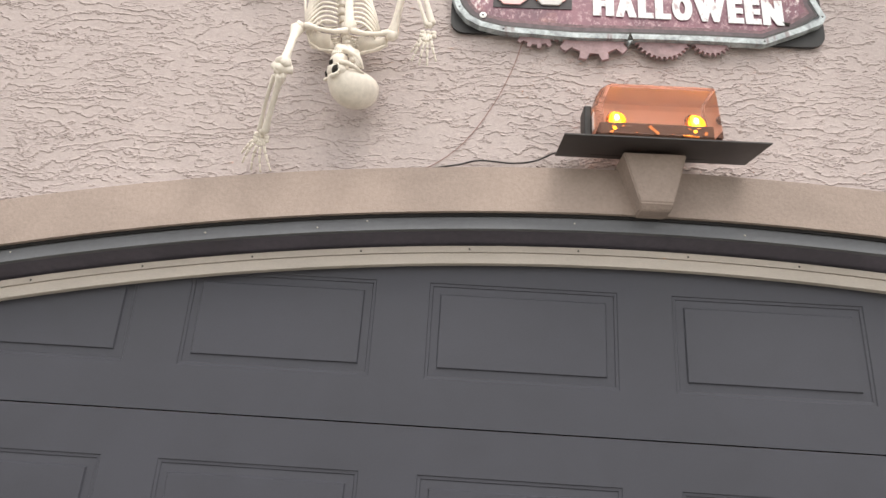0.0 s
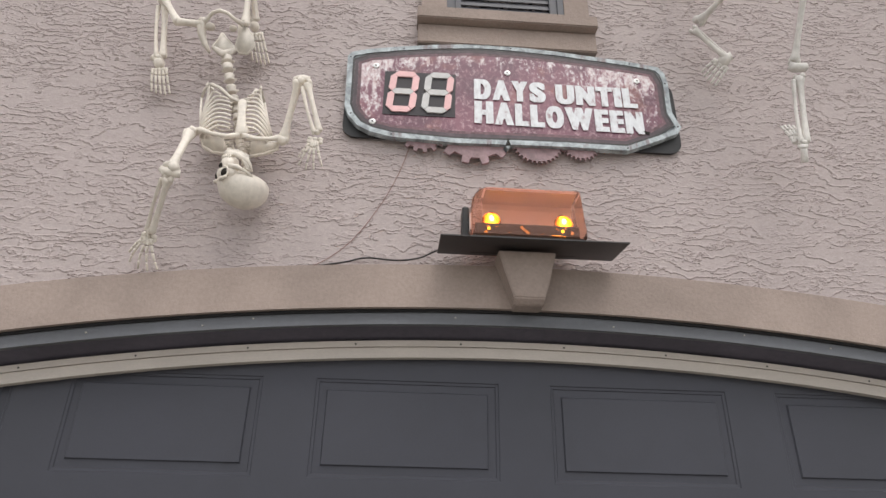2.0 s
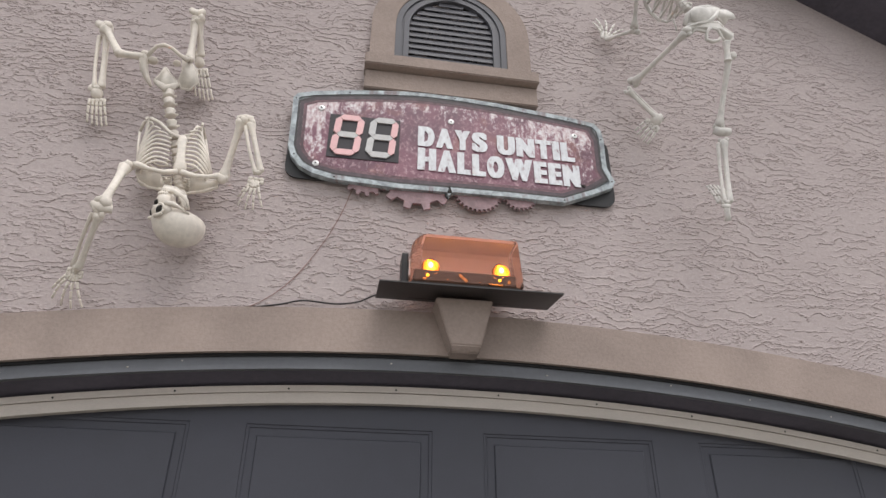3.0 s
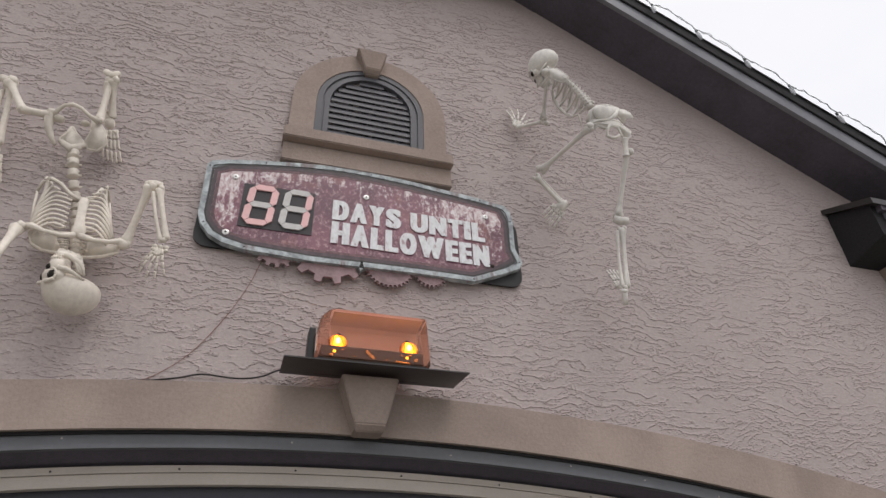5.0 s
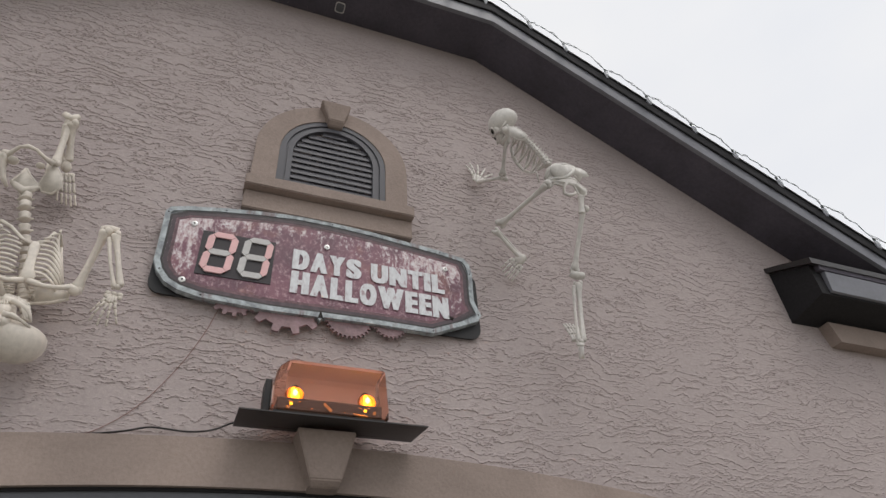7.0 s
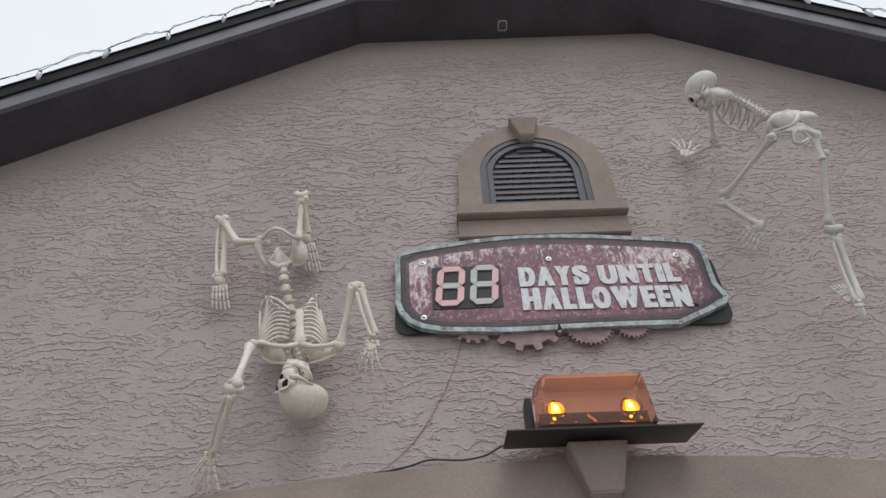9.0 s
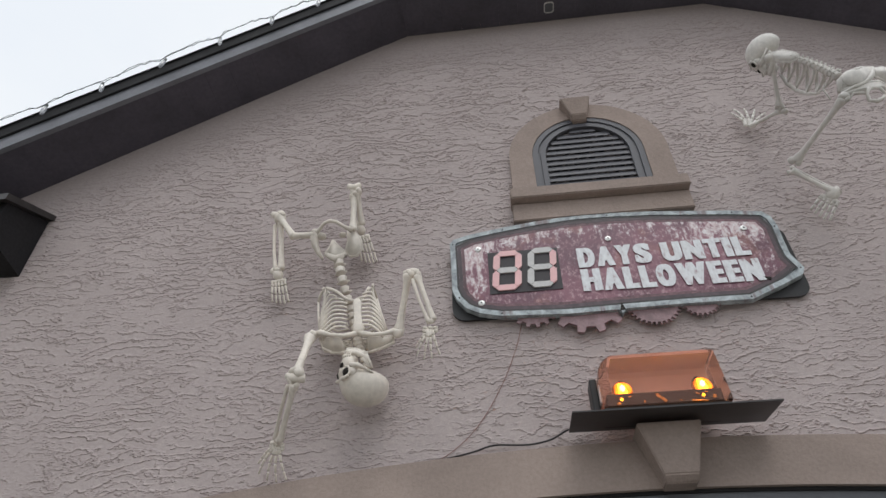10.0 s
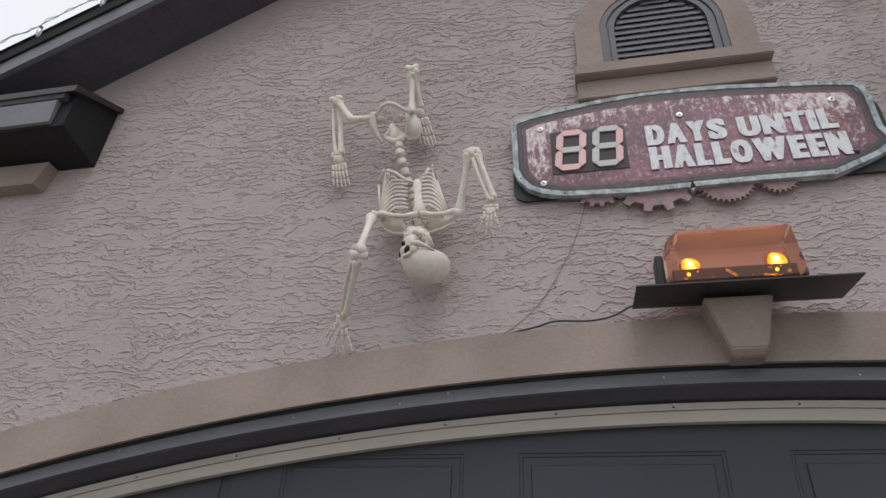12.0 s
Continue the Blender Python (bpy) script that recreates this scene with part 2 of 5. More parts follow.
def box(bm, x0, x1, y0, y1, z0, z1, bev=0.0):
    vs = [bm.verts.new((x, y, z)) for x in (x0, x1) for y in (y0, y1) for z in (z0, z1)]
    fs = [(0, 1, 3, 2), (4, 6, 7, 5), (0, 4, 5, 1), (2, 3, 7, 6), (0, 2, 6, 4), (1, 5, 7, 3)]
    faces = [bm.faces.new([vs[i] for i in f]) for f in fs]
    if bev:
        bmesh.ops.bevel(bm, geom=list({e for f in faces for e in f.edges}), offset=bev, segments=2, affect="EDGES", profile=0.6)
    return vs


def prism(bm, outline, y0, y1, mat=0):
    """A flat shape in x and z, from y0 (front) to y1 (back)."""
    a = [bm.verts.new((x, y0, z)) for x, z in outline]
    b = [bm.verts.new((x, y1, z)) for x, z in outline]
    k = len(outline)
    out = [bm.faces.new(a), bm.faces.new(b[::-1])]
    for i in range(k):
        out.append(bm.faces.new((a[i], b[i], b[(i + 1) % k], a[(i + 1) % k])))
    for f in out:
        f.material_index = mat
    return out


def ring(bm, outer, inner, y0, y1, close=True):
    """A flat band between two outlines with the same count of points."""
    k = len(outer)
    v = [[bm.verts.new((x, y, z)) for x, z in o] for o, y in ((outer, y0), (inner, y0), (outer, y1), (inner, y1))]
    for i in range(k if close else k - 1):
        j = (i + 1) % k
        bm.faces.new((v[0][i], v[0][j], v[1][j], v[1][i]))
        bm.faces.new((v[2][i], v[3][i], v[3][j], v[2][j]))
        bm.faces.new((v[0][i], v[2][i], v[2][j], v[0][j]))
        bm.faces.new((v[1][i], v[1][j], v[3][j], v[3][i]))
    if not close:
        for i in (0, k - 1):
            bm.faces.new((v[0][i], v[1][i], v[3][i], v[2][i]))


def sweep(bm, pts, radii, n=8, mat=0, flat=None):
    """A round rod along pts; flat=(direction, factor) squashes it."""
    pts = [Vector(p) for p in pts]
    if isinstance(radii, (int, float)):
        radii = [radii] * len(pts)
    rings, prev = [], None
    for i, p in enumerate(pts):
        d = (pts[min(i + 1, len(pts) - 1)] - pts[max(i - 1, 0)]).normalized()
        if prev is None:
            side = d.orthogonal().normalized()
        else:
            side = (prev - d * prev.dot(d)).normalized()
        prev = side
        other = d.cross(side)
        row = []
        for k in range(n):
            a = 2 * math.pi * k / n
            off = (side * math.cos(a) + other * math.sin(a)) * radii[i]
            if flat is not None:
                fd = Vector(flat[0]).normalized()
                off -= fd * off.dot(fd) * (1 - flat[1])
            row.append(bm.verts.new(p + off))
        rings.append(row)
    fs = []
    for a, b in zip(rings, rings[1:]):
        for k in range(n):
            fs.append(bm.faces.new((a[k], a[(k + 1) % n], b[(k + 1) % n], b[k])))
    fs.append(bm.faces.new(rings[0][::-1]))
    fs.append(bm.faces.new(rings[-1]))
    for f in fs:
        f.material_index = mat
    return fs


def blob(bm, c, axes, radii, sub=2, mat=0, warp=None):
    """An ellipsoid with three axes; warp moves its unit points first."""
    got = bmesh.ops.create_icosphere(bm, subdivisions=sub, radius=1.0)
    c = Vector(c)
    for v in got["verts"]:
        p = v.co.copy()
        if warp:
            p = warp(p)
        v.co = c + axes[0] * p.x * radii[0] + axes[1] * p.y * radii[1] + axes[2] * p.z * radii[2]
    for f in {f for v in got["verts"] for f in v.link_faces}:
        f.material_index = mat


XYZ = (Vector((1, 0, 0)), Vector((0, 1, 0)), Vector((0, 0, 1)))

# ---- the plan ----
ROOF_X, BREAK, SOFFIT_Z, SLOPE, OVER = -0.02, 0.830, 5.013, 0.593, 0.258
HALF, EAVE_X = 3.30, 3.62
ARCH_X, ARCH_Z, DOOR_HALF = -0.003, -6.896, 2.44


def soffit_z(x):
    return SOFFIT_Z - SLOPE * max(0.0, abs(x - ROOF_X) - BREAK)


def arch_z(x, crown):
    """Height of an arch line; all lines share one centre."""
    d = min(abs(x - ARCH_X), DOOR_HALF + 0.2)
    return ARCH_Z + math.sqrt((crown - ARCH_Z) ** 2 - d * d)


def arch_points(half, crown, steps=56):
    return [(ARCH_X + half * (2 * i / steps - 1), arch_z(ARCH_X + half * (2 * i / steps - 1), crown)) for i in range(steps + 1)]


# ---- ground ----
bm = bmesh.new()
v = [bm.verts.new(p) for p in ((-400, -400, -0.02), (400, -400, -0.02), (400, 400, -0.02), (-400, 400, -0.02))]
bm.faces.new(v)
tagged(mesh_ob("ground", bm, make_plain("dry_lawn", (0.20, 0.185, 0.15), 0.95, 0.3, 30.0, 0.01, 0.5, 0.2)), "dry lawn ground round the house", "ground", kind="structure")
bm = bmesh.new()
for i in range(3):
    box(bm, -2.9, 3.0, -2.6 - 3.0 * i + 0.006, 0.16 if i == 0 else -2.6 - 3.0 * (i - 1) - 0.006, -0.1, 0.0, 0.006)
tagged(mesh_ob("driveway", bm, CONCRETE), "pale grey concrete driveway in front of the garage", "driveway", kind="structure")

# ---- front wall with the arched garage opening ----
TRIM_CROWN, BAND_Z, STOP_TOP, STOP_LOW = 2.349, 2.298, 2.270, 2.215
bm = bmesh.new()
xs = sorted({-HALF, HALF, ARCH_X - DOOR_HALF, ARCH_X + DOOR_HALF, ROOF_X - BREAK, ROOF_X + BREAK} | {ARCH_X + DOOR_HALF * (2 * i / 56 - 1) for i in range(57)})
for y0 in (0.0,):
    for x0, x1 in zip(xs, xs[1:]):
        mid = (x0 + x1) / 2
        inside = abs(mid - ARCH_X) < DOOR_HALF
        lo = [(arch_z(x, TRIM_CROWN + 0.012) if inside else -0.02) for x in (x0, x1)]
        hi = [soffit_z(x) + 0.05 for x in (x0, x1)]
        f = [bm.verts.new((x, 0.0, z)) for x, z in ((x0, lo[0]), (x1, lo[1]), (x1, hi[1]), (x0, hi[0]))]
        k = [bm.verts.new((x, 0.14, z)) for x, z in ((x0, lo[0]), (x1, lo[1]), (x1, hi[1]), (x0, hi[0]))]
        bm.faces.new(f)
        bm.faces.new(k[::-1])
        bm.faces.new((f[0], k[0], k[1], f[1]))
        bm.faces.new((f[3], f[2], k[2], k[3]))
        if x0 == -HALF or abs(x0 - ARCH_X - DOOR_HALF) < 1e-6:
            bm.faces.new((f[0], f[3], k[3], k[0]))
        if x1 == HALF or abs(x1 - ARCH_X + DOOR_HALF) < 1e-6:
            bm.faces.new((f[1], k[1], k[2], f[2]))
bmesh.ops.remove_doubles(bm, verts=bm.verts[:], dist=1e-5)
wall_front = tagged(mesh_ob("wall_front", bm, STUCCO), "taupe skip-trowelled stucco gable wall over the garage", "wall", kind="structure")


# the trowelled coat: flat smears that end in ragged, mostly level ledges
def lattice(rng, x, z):
    """Smooth value noise on a wrapped lattice."""
    g = rng.random((256, 256))
    xi, zi = np.floor(x).astype(int), np.floor(z).astype(int)
    fx, fz = x - xi, z - zi
    fx, fz = fx * fx * fx * (fx * (fx * 6 - 15) + 10), fz * fz * fz * (fz * (fz * 6 - 15) + 10)
    a, b = g[xi % 256, zi % 256], g[(xi + 1) % 256, zi % 256]
    c, d = g[xi % 256, (zi + 1) % 256], g[(xi + 1) % 256, (zi + 1) % 256]
    return (a * (1 - fx) + b * fx) * (1 - fz) + (c * (1 - fx) + d * fx) * fz


def fbm(seed, x, z, octaves, gain):
    rng = np.random.default_rng(seed)
    out, amp, tot = 0.0, 1.0, 0.0
    for k in range(octaves):
        out = out + amp * lattice(rng, x * 2 ** k + 17.3 * k, z * 2 ** k + 9.1 * k)
        tot += amp
        amp *= gain
    return out / tot


def ledges(seed, x, z, rows, warp, fx, fz, lo, hi):
    rag = fbm(seed + 7, x * 26, z * 32, 4, 0.78) * rows * 0.034
    f = (z * rows + fbm(seed, x * fx, z * fz, 5, 0.58) * warp + rag) % 1.0
    prof = np.interp(f, [0.0, 0.045, 0.09, 0.18, 0.34, 1.0], [0.0, 1.0, 0.62, 0.22, 0.05, 0.0])
    m = np.clip((fbm(seed + 50, x * fx * 1.9, z * fz * 2.4, 4, 0.6) - lo) / (hi - lo), 0, 1)
    return prof * m * m * (3 - 2 * m)


def stucco_coat():
    dx, dz = 0.0055, 0.0023
    nx, nz = int(5.9 / dx), int(2.84 / dz)
    X, Z = np.meshgrid(-2.95 + dx * np.arange(nx + 1), 2.10 + dz * np.arange(nz + 1), indexing="ij")
    h = 0.0044 * ledges(11, X, Z, 22.0, 5.5, 3.0, 6.5, 0.36, 0.50)
    h = np.maximum(h, 0.0040 * ledges(23, X + 3.1, Z, 30.0, 6.5, 4.5, 9.0, 0.40, 0.52))
    h = np.maximum(h, 0.0026 * ledges(37, X + 1.7, Z, 40.0, 6.0, 6.0, 10.0, 0.50, 0.58))
    near_top = SOFFIT_Z - SLOPE * np.maximum(0, np.abs(X - ROOF_X) - BREAK) - Z + 0.10 * fbm(61, X * 3, Z * 3, 3, 0.6)
    h = h * np.clip((near_top - 0.08) / 0.22, 0.08, 1.0)
    h = h + 0.0010 * fbm(5, X * 9, Z * 17, 5, 0.55) + 0.0012 * fbm(9, X * 1.5, Z * 2.0, 3, 0.5)
    Y = -0.0012 - h
    low = ARCH_Z + np.sqrt((TRIM_CROWN + 0.06 - ARCH_Z) ** 2 - np.minimum(np.abs(X - ARCH_X), DOOR_HALF + 0.2) ** 2)
    top = SOFFIT_Z - SLOPE * np.maximum(0, np.abs(X - ROOF_X) - BREAK) + 0.012
    keep = (Z > low) & (Z < top)
    keep = keep[:-1, :-1] & keep[1:, :-1] & keep[1:, 1:] & keep[:-1, 1:]
    idx = np.arange((nx + 1) * (nz + 1)).reshape(nx + 1, nz + 1)
    quads = np.stack([idx[:-1, :-1], idx[1:, :-1], idx[1:, 1:], idx[:-1, 1:]], -1)[keep]
    used, inv = np.unique(quads, return_inverse=True)
    co = np.stack([X, Y, Z], -1).reshape(-1, 3)[used]
    quads = inv.reshape(-1, 4)
    me = bpy.data.meshes.new("stucco_coat")
    me.vertices.add(len(co))
    me.vertices.foreach_set("co", co.astype(np.float32).ravel())
    me.loops.add(quads.size)
    me.loops.foreach_set("vertex_index", quads.astype(np.int32).ravel())
    me.polygons.add(len(quads))
    me.polygons.foreach_set("loop_start", np.arange(0, quads.size, 4, dtype=np.int32))
    me.polygons.foreach_set("use_smooth", np.zeros(len(quads), dtype=bool))
    me.update(calc_edges=True)
    me.materials.append(STUCCO)
    ob = new("stucco_coat", me)
    ob.parent = wall_front


stucco_coat()
for nm, x0, x1 in (("wall_west", -HALF, -HALF + 0.14), ("wall_east", HALF - 0.14, HALF)):
    bm = bmesh.new()
    box(bm, x0, x1, 0.142, 7.0, -0.02, soffit_z(HALF) + 0.02)
    tagged(mesh_ob(nm, bm, STUCCO), "taupe stucco side wall of the garage", "wall", kind="structure")
bm = bmesh.new()
box(bm, -HALF, HALF, 7.002, 7.14, -0.02, soffit_z(HALF) + 0.02)
tagged(mesh_ob("wall_back", bm, STUCCO), "taupe stucco back wall of the garage", "wall", kind="structure")

# smooth raised band that follows the arch
bm = bmesh.new()
ring(bm, arch_points(DOOR_HALF + 0.14, 2.496), arch_points(DOOR_HALF, TRIM_CROWN), -0.035, 0.004, close=False)
for sx in (-1, 1):
    x0, x1 = sorted((ARCH_X + sx * DOOR_HALF, ARCH_X + sx * (DOOR_HALF + 0.14)))
    box(bm, x0, x1, -0.035, 0.004, 0.0, arch_z(x0, TRIM_CROWN) - 0.002)
tagged(mesh_ob("trim", bm, TRIM), "smooth tan stucco band round the garage arch", "trim", kind="structure")
bm = bmesh.new()
ring(bm, arch_points(DOOR_HALF - 0.001, TRIM_CROWN - 0.0005), arch_points(DOOR_HALF - 0.006, TRIM_CROWN - 0.010), -0.020, -0.0125, close=False)
tagged(mesh_ob("trim", bm, RUBBER), "black sealant line under the stucco band", "trim", kind="structure")
# charcoal casing, its underside, and the taupe stop against the door
bm = bmesh.new()
ring(bm, arch_points(DOOR_HALF - 0.002, TRIM_CROWN + 0.008), arch_points(DOOR_HALF - 0.03, BAND_Z + 0.012), -0.012, 0.02, close=False)
casing = tagged(mesh_ob("trim", bm, CHARCOAL), "charcoal painted metal casing under the arch", "trim", kind="structure")
bm = bmesh.new()
ring(bm, arch_points(DOOR_HALF - 0.03, BAND_Z + 0.011), arch_points(DOOR_HALF - 0.035, BAND_Z), -0.018, 0.004, close=False)
tagged(mesh_ob("trim", bm, CHARCOAL), "charcoal drip lip under the arch casing", "trim", kind="structure")
bm = bmesh.new()
rows = [[bm.verts.new((x, y, arch_z(x, z))) for x, _ in arch_points(DOOR_HALF - 0.03, 2.2)] for y, z in ((0.0, BAND_Z + 0.004), (0.085, STOP_TOP + 0.004), (0.085, 2.45), (0.0, 2.45))]
for a in range(4):
    for i in range(len(rows[0]) - 1):
        bm.faces.new((rows[a][i], rows[(a + 1) % 4][i], rows[(a + 1) % 4][i + 1], rows[a][i + 1]))
tagged(mesh_ob("trim", bm, SOFFIT), "dark painted head of the garage opening", "trim", kind="structure")
bm = bmesh.new()
ring(bm, arch_points(DOOR_HALF - 0.03, STOP_TOP), arch_points(DOOR_HALF - 0.03, STOP_TOP - 0.02), 0.060, 0.095, close=False)
ring(bm, arch_points(DOOR_HALF - 0.03, STOP_TOP - 0.0215), arch_points(DOOR_HALF - 0.03, STOP_LOW), 0.066, 0.092, close=False)
stop = tagged(mesh_ob("trim", bm, STOP), "light taupe vinyl weather stop over the door", "trim", kind="structure")
for i, x in enumerate((-1.9, -1.32, -0.98, -0.83, -0.2, 0.31, 0.74, 1.02, 1.31)):
    bm = bmesh.new()
    blob(bm, (x, -0.0135, arch_z(x, TRIM_CROWN - 0.020 - 0.007 * (i % 3))), XYZ, (0.0035, 0.002, 0.003), 1)
    part("paint_fleck", bm, STOP, casing, "pale paint fleck")
for i in range(14):
    bm = bmesh.new()
    x = ARCH_X - 2.2 + i * 0.338
    blob(bm, (x, 0.0605, arch_z(x, STOP_TOP - 0.011)), XYZ, (0.004, 0.0025, 0.004), 1)
    part("nail", bm, BLACKPL, stop)

# ---- garage door ----
DOOR_Y, PITCH, SECTION = 0.098, 0.748, 0.5683
door = tagged(holder("garage_door", ARCH_X, DOOR_Y, 0.0), "dark grey sectional garage door with raised panels, closed", "garage door")
PANEL = 0.291
for s in range(4):
    z0, z1 = s * SECTION + 0.002, (s + 1) * SECTION - 0.002
    if s == 3:
        z1 = 2.34
    pz0, pz1 = z0 + 0.134, z0 + 0.434
    bm = bmesh.new()
    W = DOOR_HALF - 0.01
    cols = [0.037 + (k - 2.5) * PITCH for k in range(6)]
    cuts = [-W] + [c + d for c in cols for d in (-PANEL, PANEL)] + [W]
    zc = [z0, pz0, pz1, z1]
    grid = [[bm.verts.new((x, 0.0, z)) for z in zc] for x in cuts]
    for i in range(len(cuts) - 1):
        for j in range(3):
            if i % 2 == 1 and j == 1:
                continue
            bm.faces.new((grid[i][j], grid[i + 1][j], grid[i + 1][j + 1], grid[i][j + 1]))
    back = [bm.verts.new((x, 0.04, z)) for x, z in ((-W, z0), (W, z0), (W, z1), (-W, z1))]
    bm.faces.new(back[::-1])
    n = len(cuts) - 1
    bm.faces.new([g[0] for g in grid] + [back[1], back[0]])
    bm.faces.new([g[3] for g in grid] + [back[2], back[3]])
    sec = part("section", bm, DOORPAINT, door)
    for c in cols:
        bm = bmesh.new()
        prev = None
        # two small steps in, a flat groove, then the raised field
        for (ins, dep) in ((0.0, 0.0), (0.0025, 0.003), (0.010, 0.0035), (0.0125, 0.0065), (0.035, 0.0055), (0.0385, -0.0005)):
            q = [bm.verts.new((x, dep, z)) for x, z in ((c - PANEL + ins, pz0 + ins), (c + PANEL - ins, pz0 + ins), (c + PANEL - ins, pz1 - ins), (c - PANEL + ins, pz1 - ins))]
            if prev:
                for i in range(4):
                    bm.faces.new((prev[i], prev[(i + 1) % 4], q[(i + 1) % 4], q[i]))
            prev = q
        bm.faces.new(prev)
        part("panel", bm, DOORPAINT, sec)

# ---- roof edge ----
def roof_line(y, dz, x_out=EAVE_X):
    return [(x, y, soffit_z(x) + dz) for x in (-x_out, ROOF_X - BREAK, ROOF_X + BREAK, x_out)]


# soffit of narrow boards, from the wall to the fascia
soffit = tagged(holder("soffit", 0.0, 0.0, SOFFIT_Z), "dark brown-black boarded soffit under the roof edge", "soffit", kind="structure")
step = 0.106
x = -EAVE_X
while x < EAVE_X:
    nx = min(EAVE_X, x + step)
    for br in (ROOF_X - BREAK, ROOF_X + BREAK):
        if x < br - 1e-4 < nx:
            nx = br
    a, b = x + 0.0003, nx - 0.0003
    bm = bmesh.new()
    q = [bm.verts.new((p, y, soffit_z(p) - SOFFIT_Z)) for p, y in ((a, 0.0), (b, 0.0), (b, -OVER), (a, -OVER))]
    t = [bm.verts.new((p.co.x, p.co.y, p.co.z + 0.012)) for p in q]
    bm.faces.new(q)
    bm.faces.new(t[::-1])
    for i in range(4):
        bm.faces.new((q[i], t[i], t[(i + 1) % 4], q[(i + 1) % 4]))
    part("board", bm, SOFFIT, soffit)
    x = nx


def rail(name, y0, y1, dz0, dz1, mat, label):
    """A board along the whole roof edge, level in the middle."""
    bm = bmesh.new()
    rows = []
    for y, dz in ((y0, dz0), (y0, dz1), (y1, dz1), (y1, dz0)):
        rows.append([bm.verts.new(p) for p in roof_line(y, dz)])
    for a in range(4):
        for i in range(3):
            bm.faces.new((rows[a][i], rows[(a + 1) % 4][i], rows[(a + 1) % 4][i + 1], rows[a][i + 1]))
    for i in (0, 3):
        bm.faces.new([r[i] for r in rows])
    return tagged(mesh_ob(name, bm, mat), label, "fascia", kind="structure")


rail("fascia", -OVER - 0.022, -OVER + 0.002, -0.006, 0.090, FASCIA, "charcoal grey painted fascia board")
rail("trim", -OVER - 0.034, -OVER + 0.002, 0.0905, 0.166, DRIP, "dark metal drip edge above the fascia")
# shingled roof: two slopes and the clipped front hip
bm = bmesh.new()
front, back_y = -OVER - 0.044, 7.2
L = [(x, y, soffit_z(x) + 0.170) for y in (front, back_y) for x in (-EAVE_X - 0.03, ROOF_X - BREAK, ROOF_X + BREAK, EAVE_X + 0.03)]
ridge = SOFFIT_Z + 0.170 + SLOPE * BREAK
apex = (ROOF_X, front + BREAK * 1.2, ridge)
end = (ROOF_X, back_y, ridge)
V = [bm.verts.new(p) for p in (*L, apex, end)]
for f in ((0, 1, 8, 9, 5, 4), (2, 3, 7, 6, 9, 8), (1, 2, 8)):
    bm.faces.new([V[i] for i in f])
bmesh.ops.solidify(bm, geom=bm.faces[:], thickness=0.02)
tagged(mesh_ob("roof", bm, SHINGLE), "dark shingled gable roof with a clipped end", "roof", kind="structure")


def eave_return(side):
    """Boxed cornice return at the foot of the gable, with a small sloped top."""
    s = side
    x0, x1 = 2.490, 3.75
    e = tagged(holder("eave_return", s * x0, 0.0, 3.395), "boxed dark cornice return with pale grey fascia on the wall", "cornice return", "eave returns")

    def pts(rows):
        return [((s * (x - x0)), y, z - 3.395) for x, y, z in rows]

    def hull(rows, faces, name, mat, label=""):
        bm = bmesh.new()
        V = [bm.verts.new(p) for p in pts(rows)]
        for f in faces:
            bm.faces.new([V[i] for i in f])
        return part(name, bm, mat, e, label)

    sides = ((0, 1, 2, 3), (4, 7, 6, 5), (0, 4, 5, 1), (1, 5, 6, 2), (2, 6, 7, 3), (3, 7, 4, 0))
    hull([(x, y, z) for x in (x0, x1) for y, z in ((0.0, 3.400), (-0.235, 3.440), (-0.235, 3.635), (0.0, 3.725))], sides, "body", DRIP)
    hull([(x, y, z) for x in (x0 + 0.06, x1) for y, z in ((-0.237, 3.450), (-0.252, 3.453), (-0.262, 3.570), (-0.237, 3.575))], sides, "fascia", FASCIA, "pale grey painted front board")
    hull([(x, y, z) for x in (x0 - 0.025, x1) for y, z in ((0.0, 3.730), (-0.275, 3.600), (-0.275, 3.635), (0.0, 3.760))], sides, "roof", PLATE, "dark metal drip edge and sloped top")
    hull([(x, y, z) for x in (x0 + 0.03, x1) for y, z in ((-0.237, 3.577), (-0.264, 3.577), (-0.268, 3.605), (-0.237, 3.635))], sides, "moulding", SOFFIT)
    # smooth corbel below
    bm = bmesh.new()
    cx, cz = 2.672, 3.280
    prism(bm, [(s * cx, 3.398), (s * (cx + 0.03), cz), (s * 3.35, cz), (s * 3.35, 3.398)], -0.07, -0.001)
    tagged(mesh_ob("trim", bm, TRIM), "smooth tan corbel block under the cornice return", "trim", kind="structure")


eave_return(-1)
eave_return(1)

# small square fixture let into the soffit
fx = tagged(holder("soffit_fixture", -0.042, -0.082, SOFFIT_Z), "small dark soffit fixture with a pale rounded rim", "soffit fixture")


def rounded(w, h, r, k=5):
    out = []
    for cx, cz, a0 in ((w - r, h - r, 0), (-w + r, h - r, 90), (-w + r, -h + r, 180), (w - r, -h + r, 270)):
        for i in range(k + 1):
            a = radians(a0 + 90 * i / k)
            out.append((cx + r * math.cos(a), cz + r * math.sin(a)))
    return out


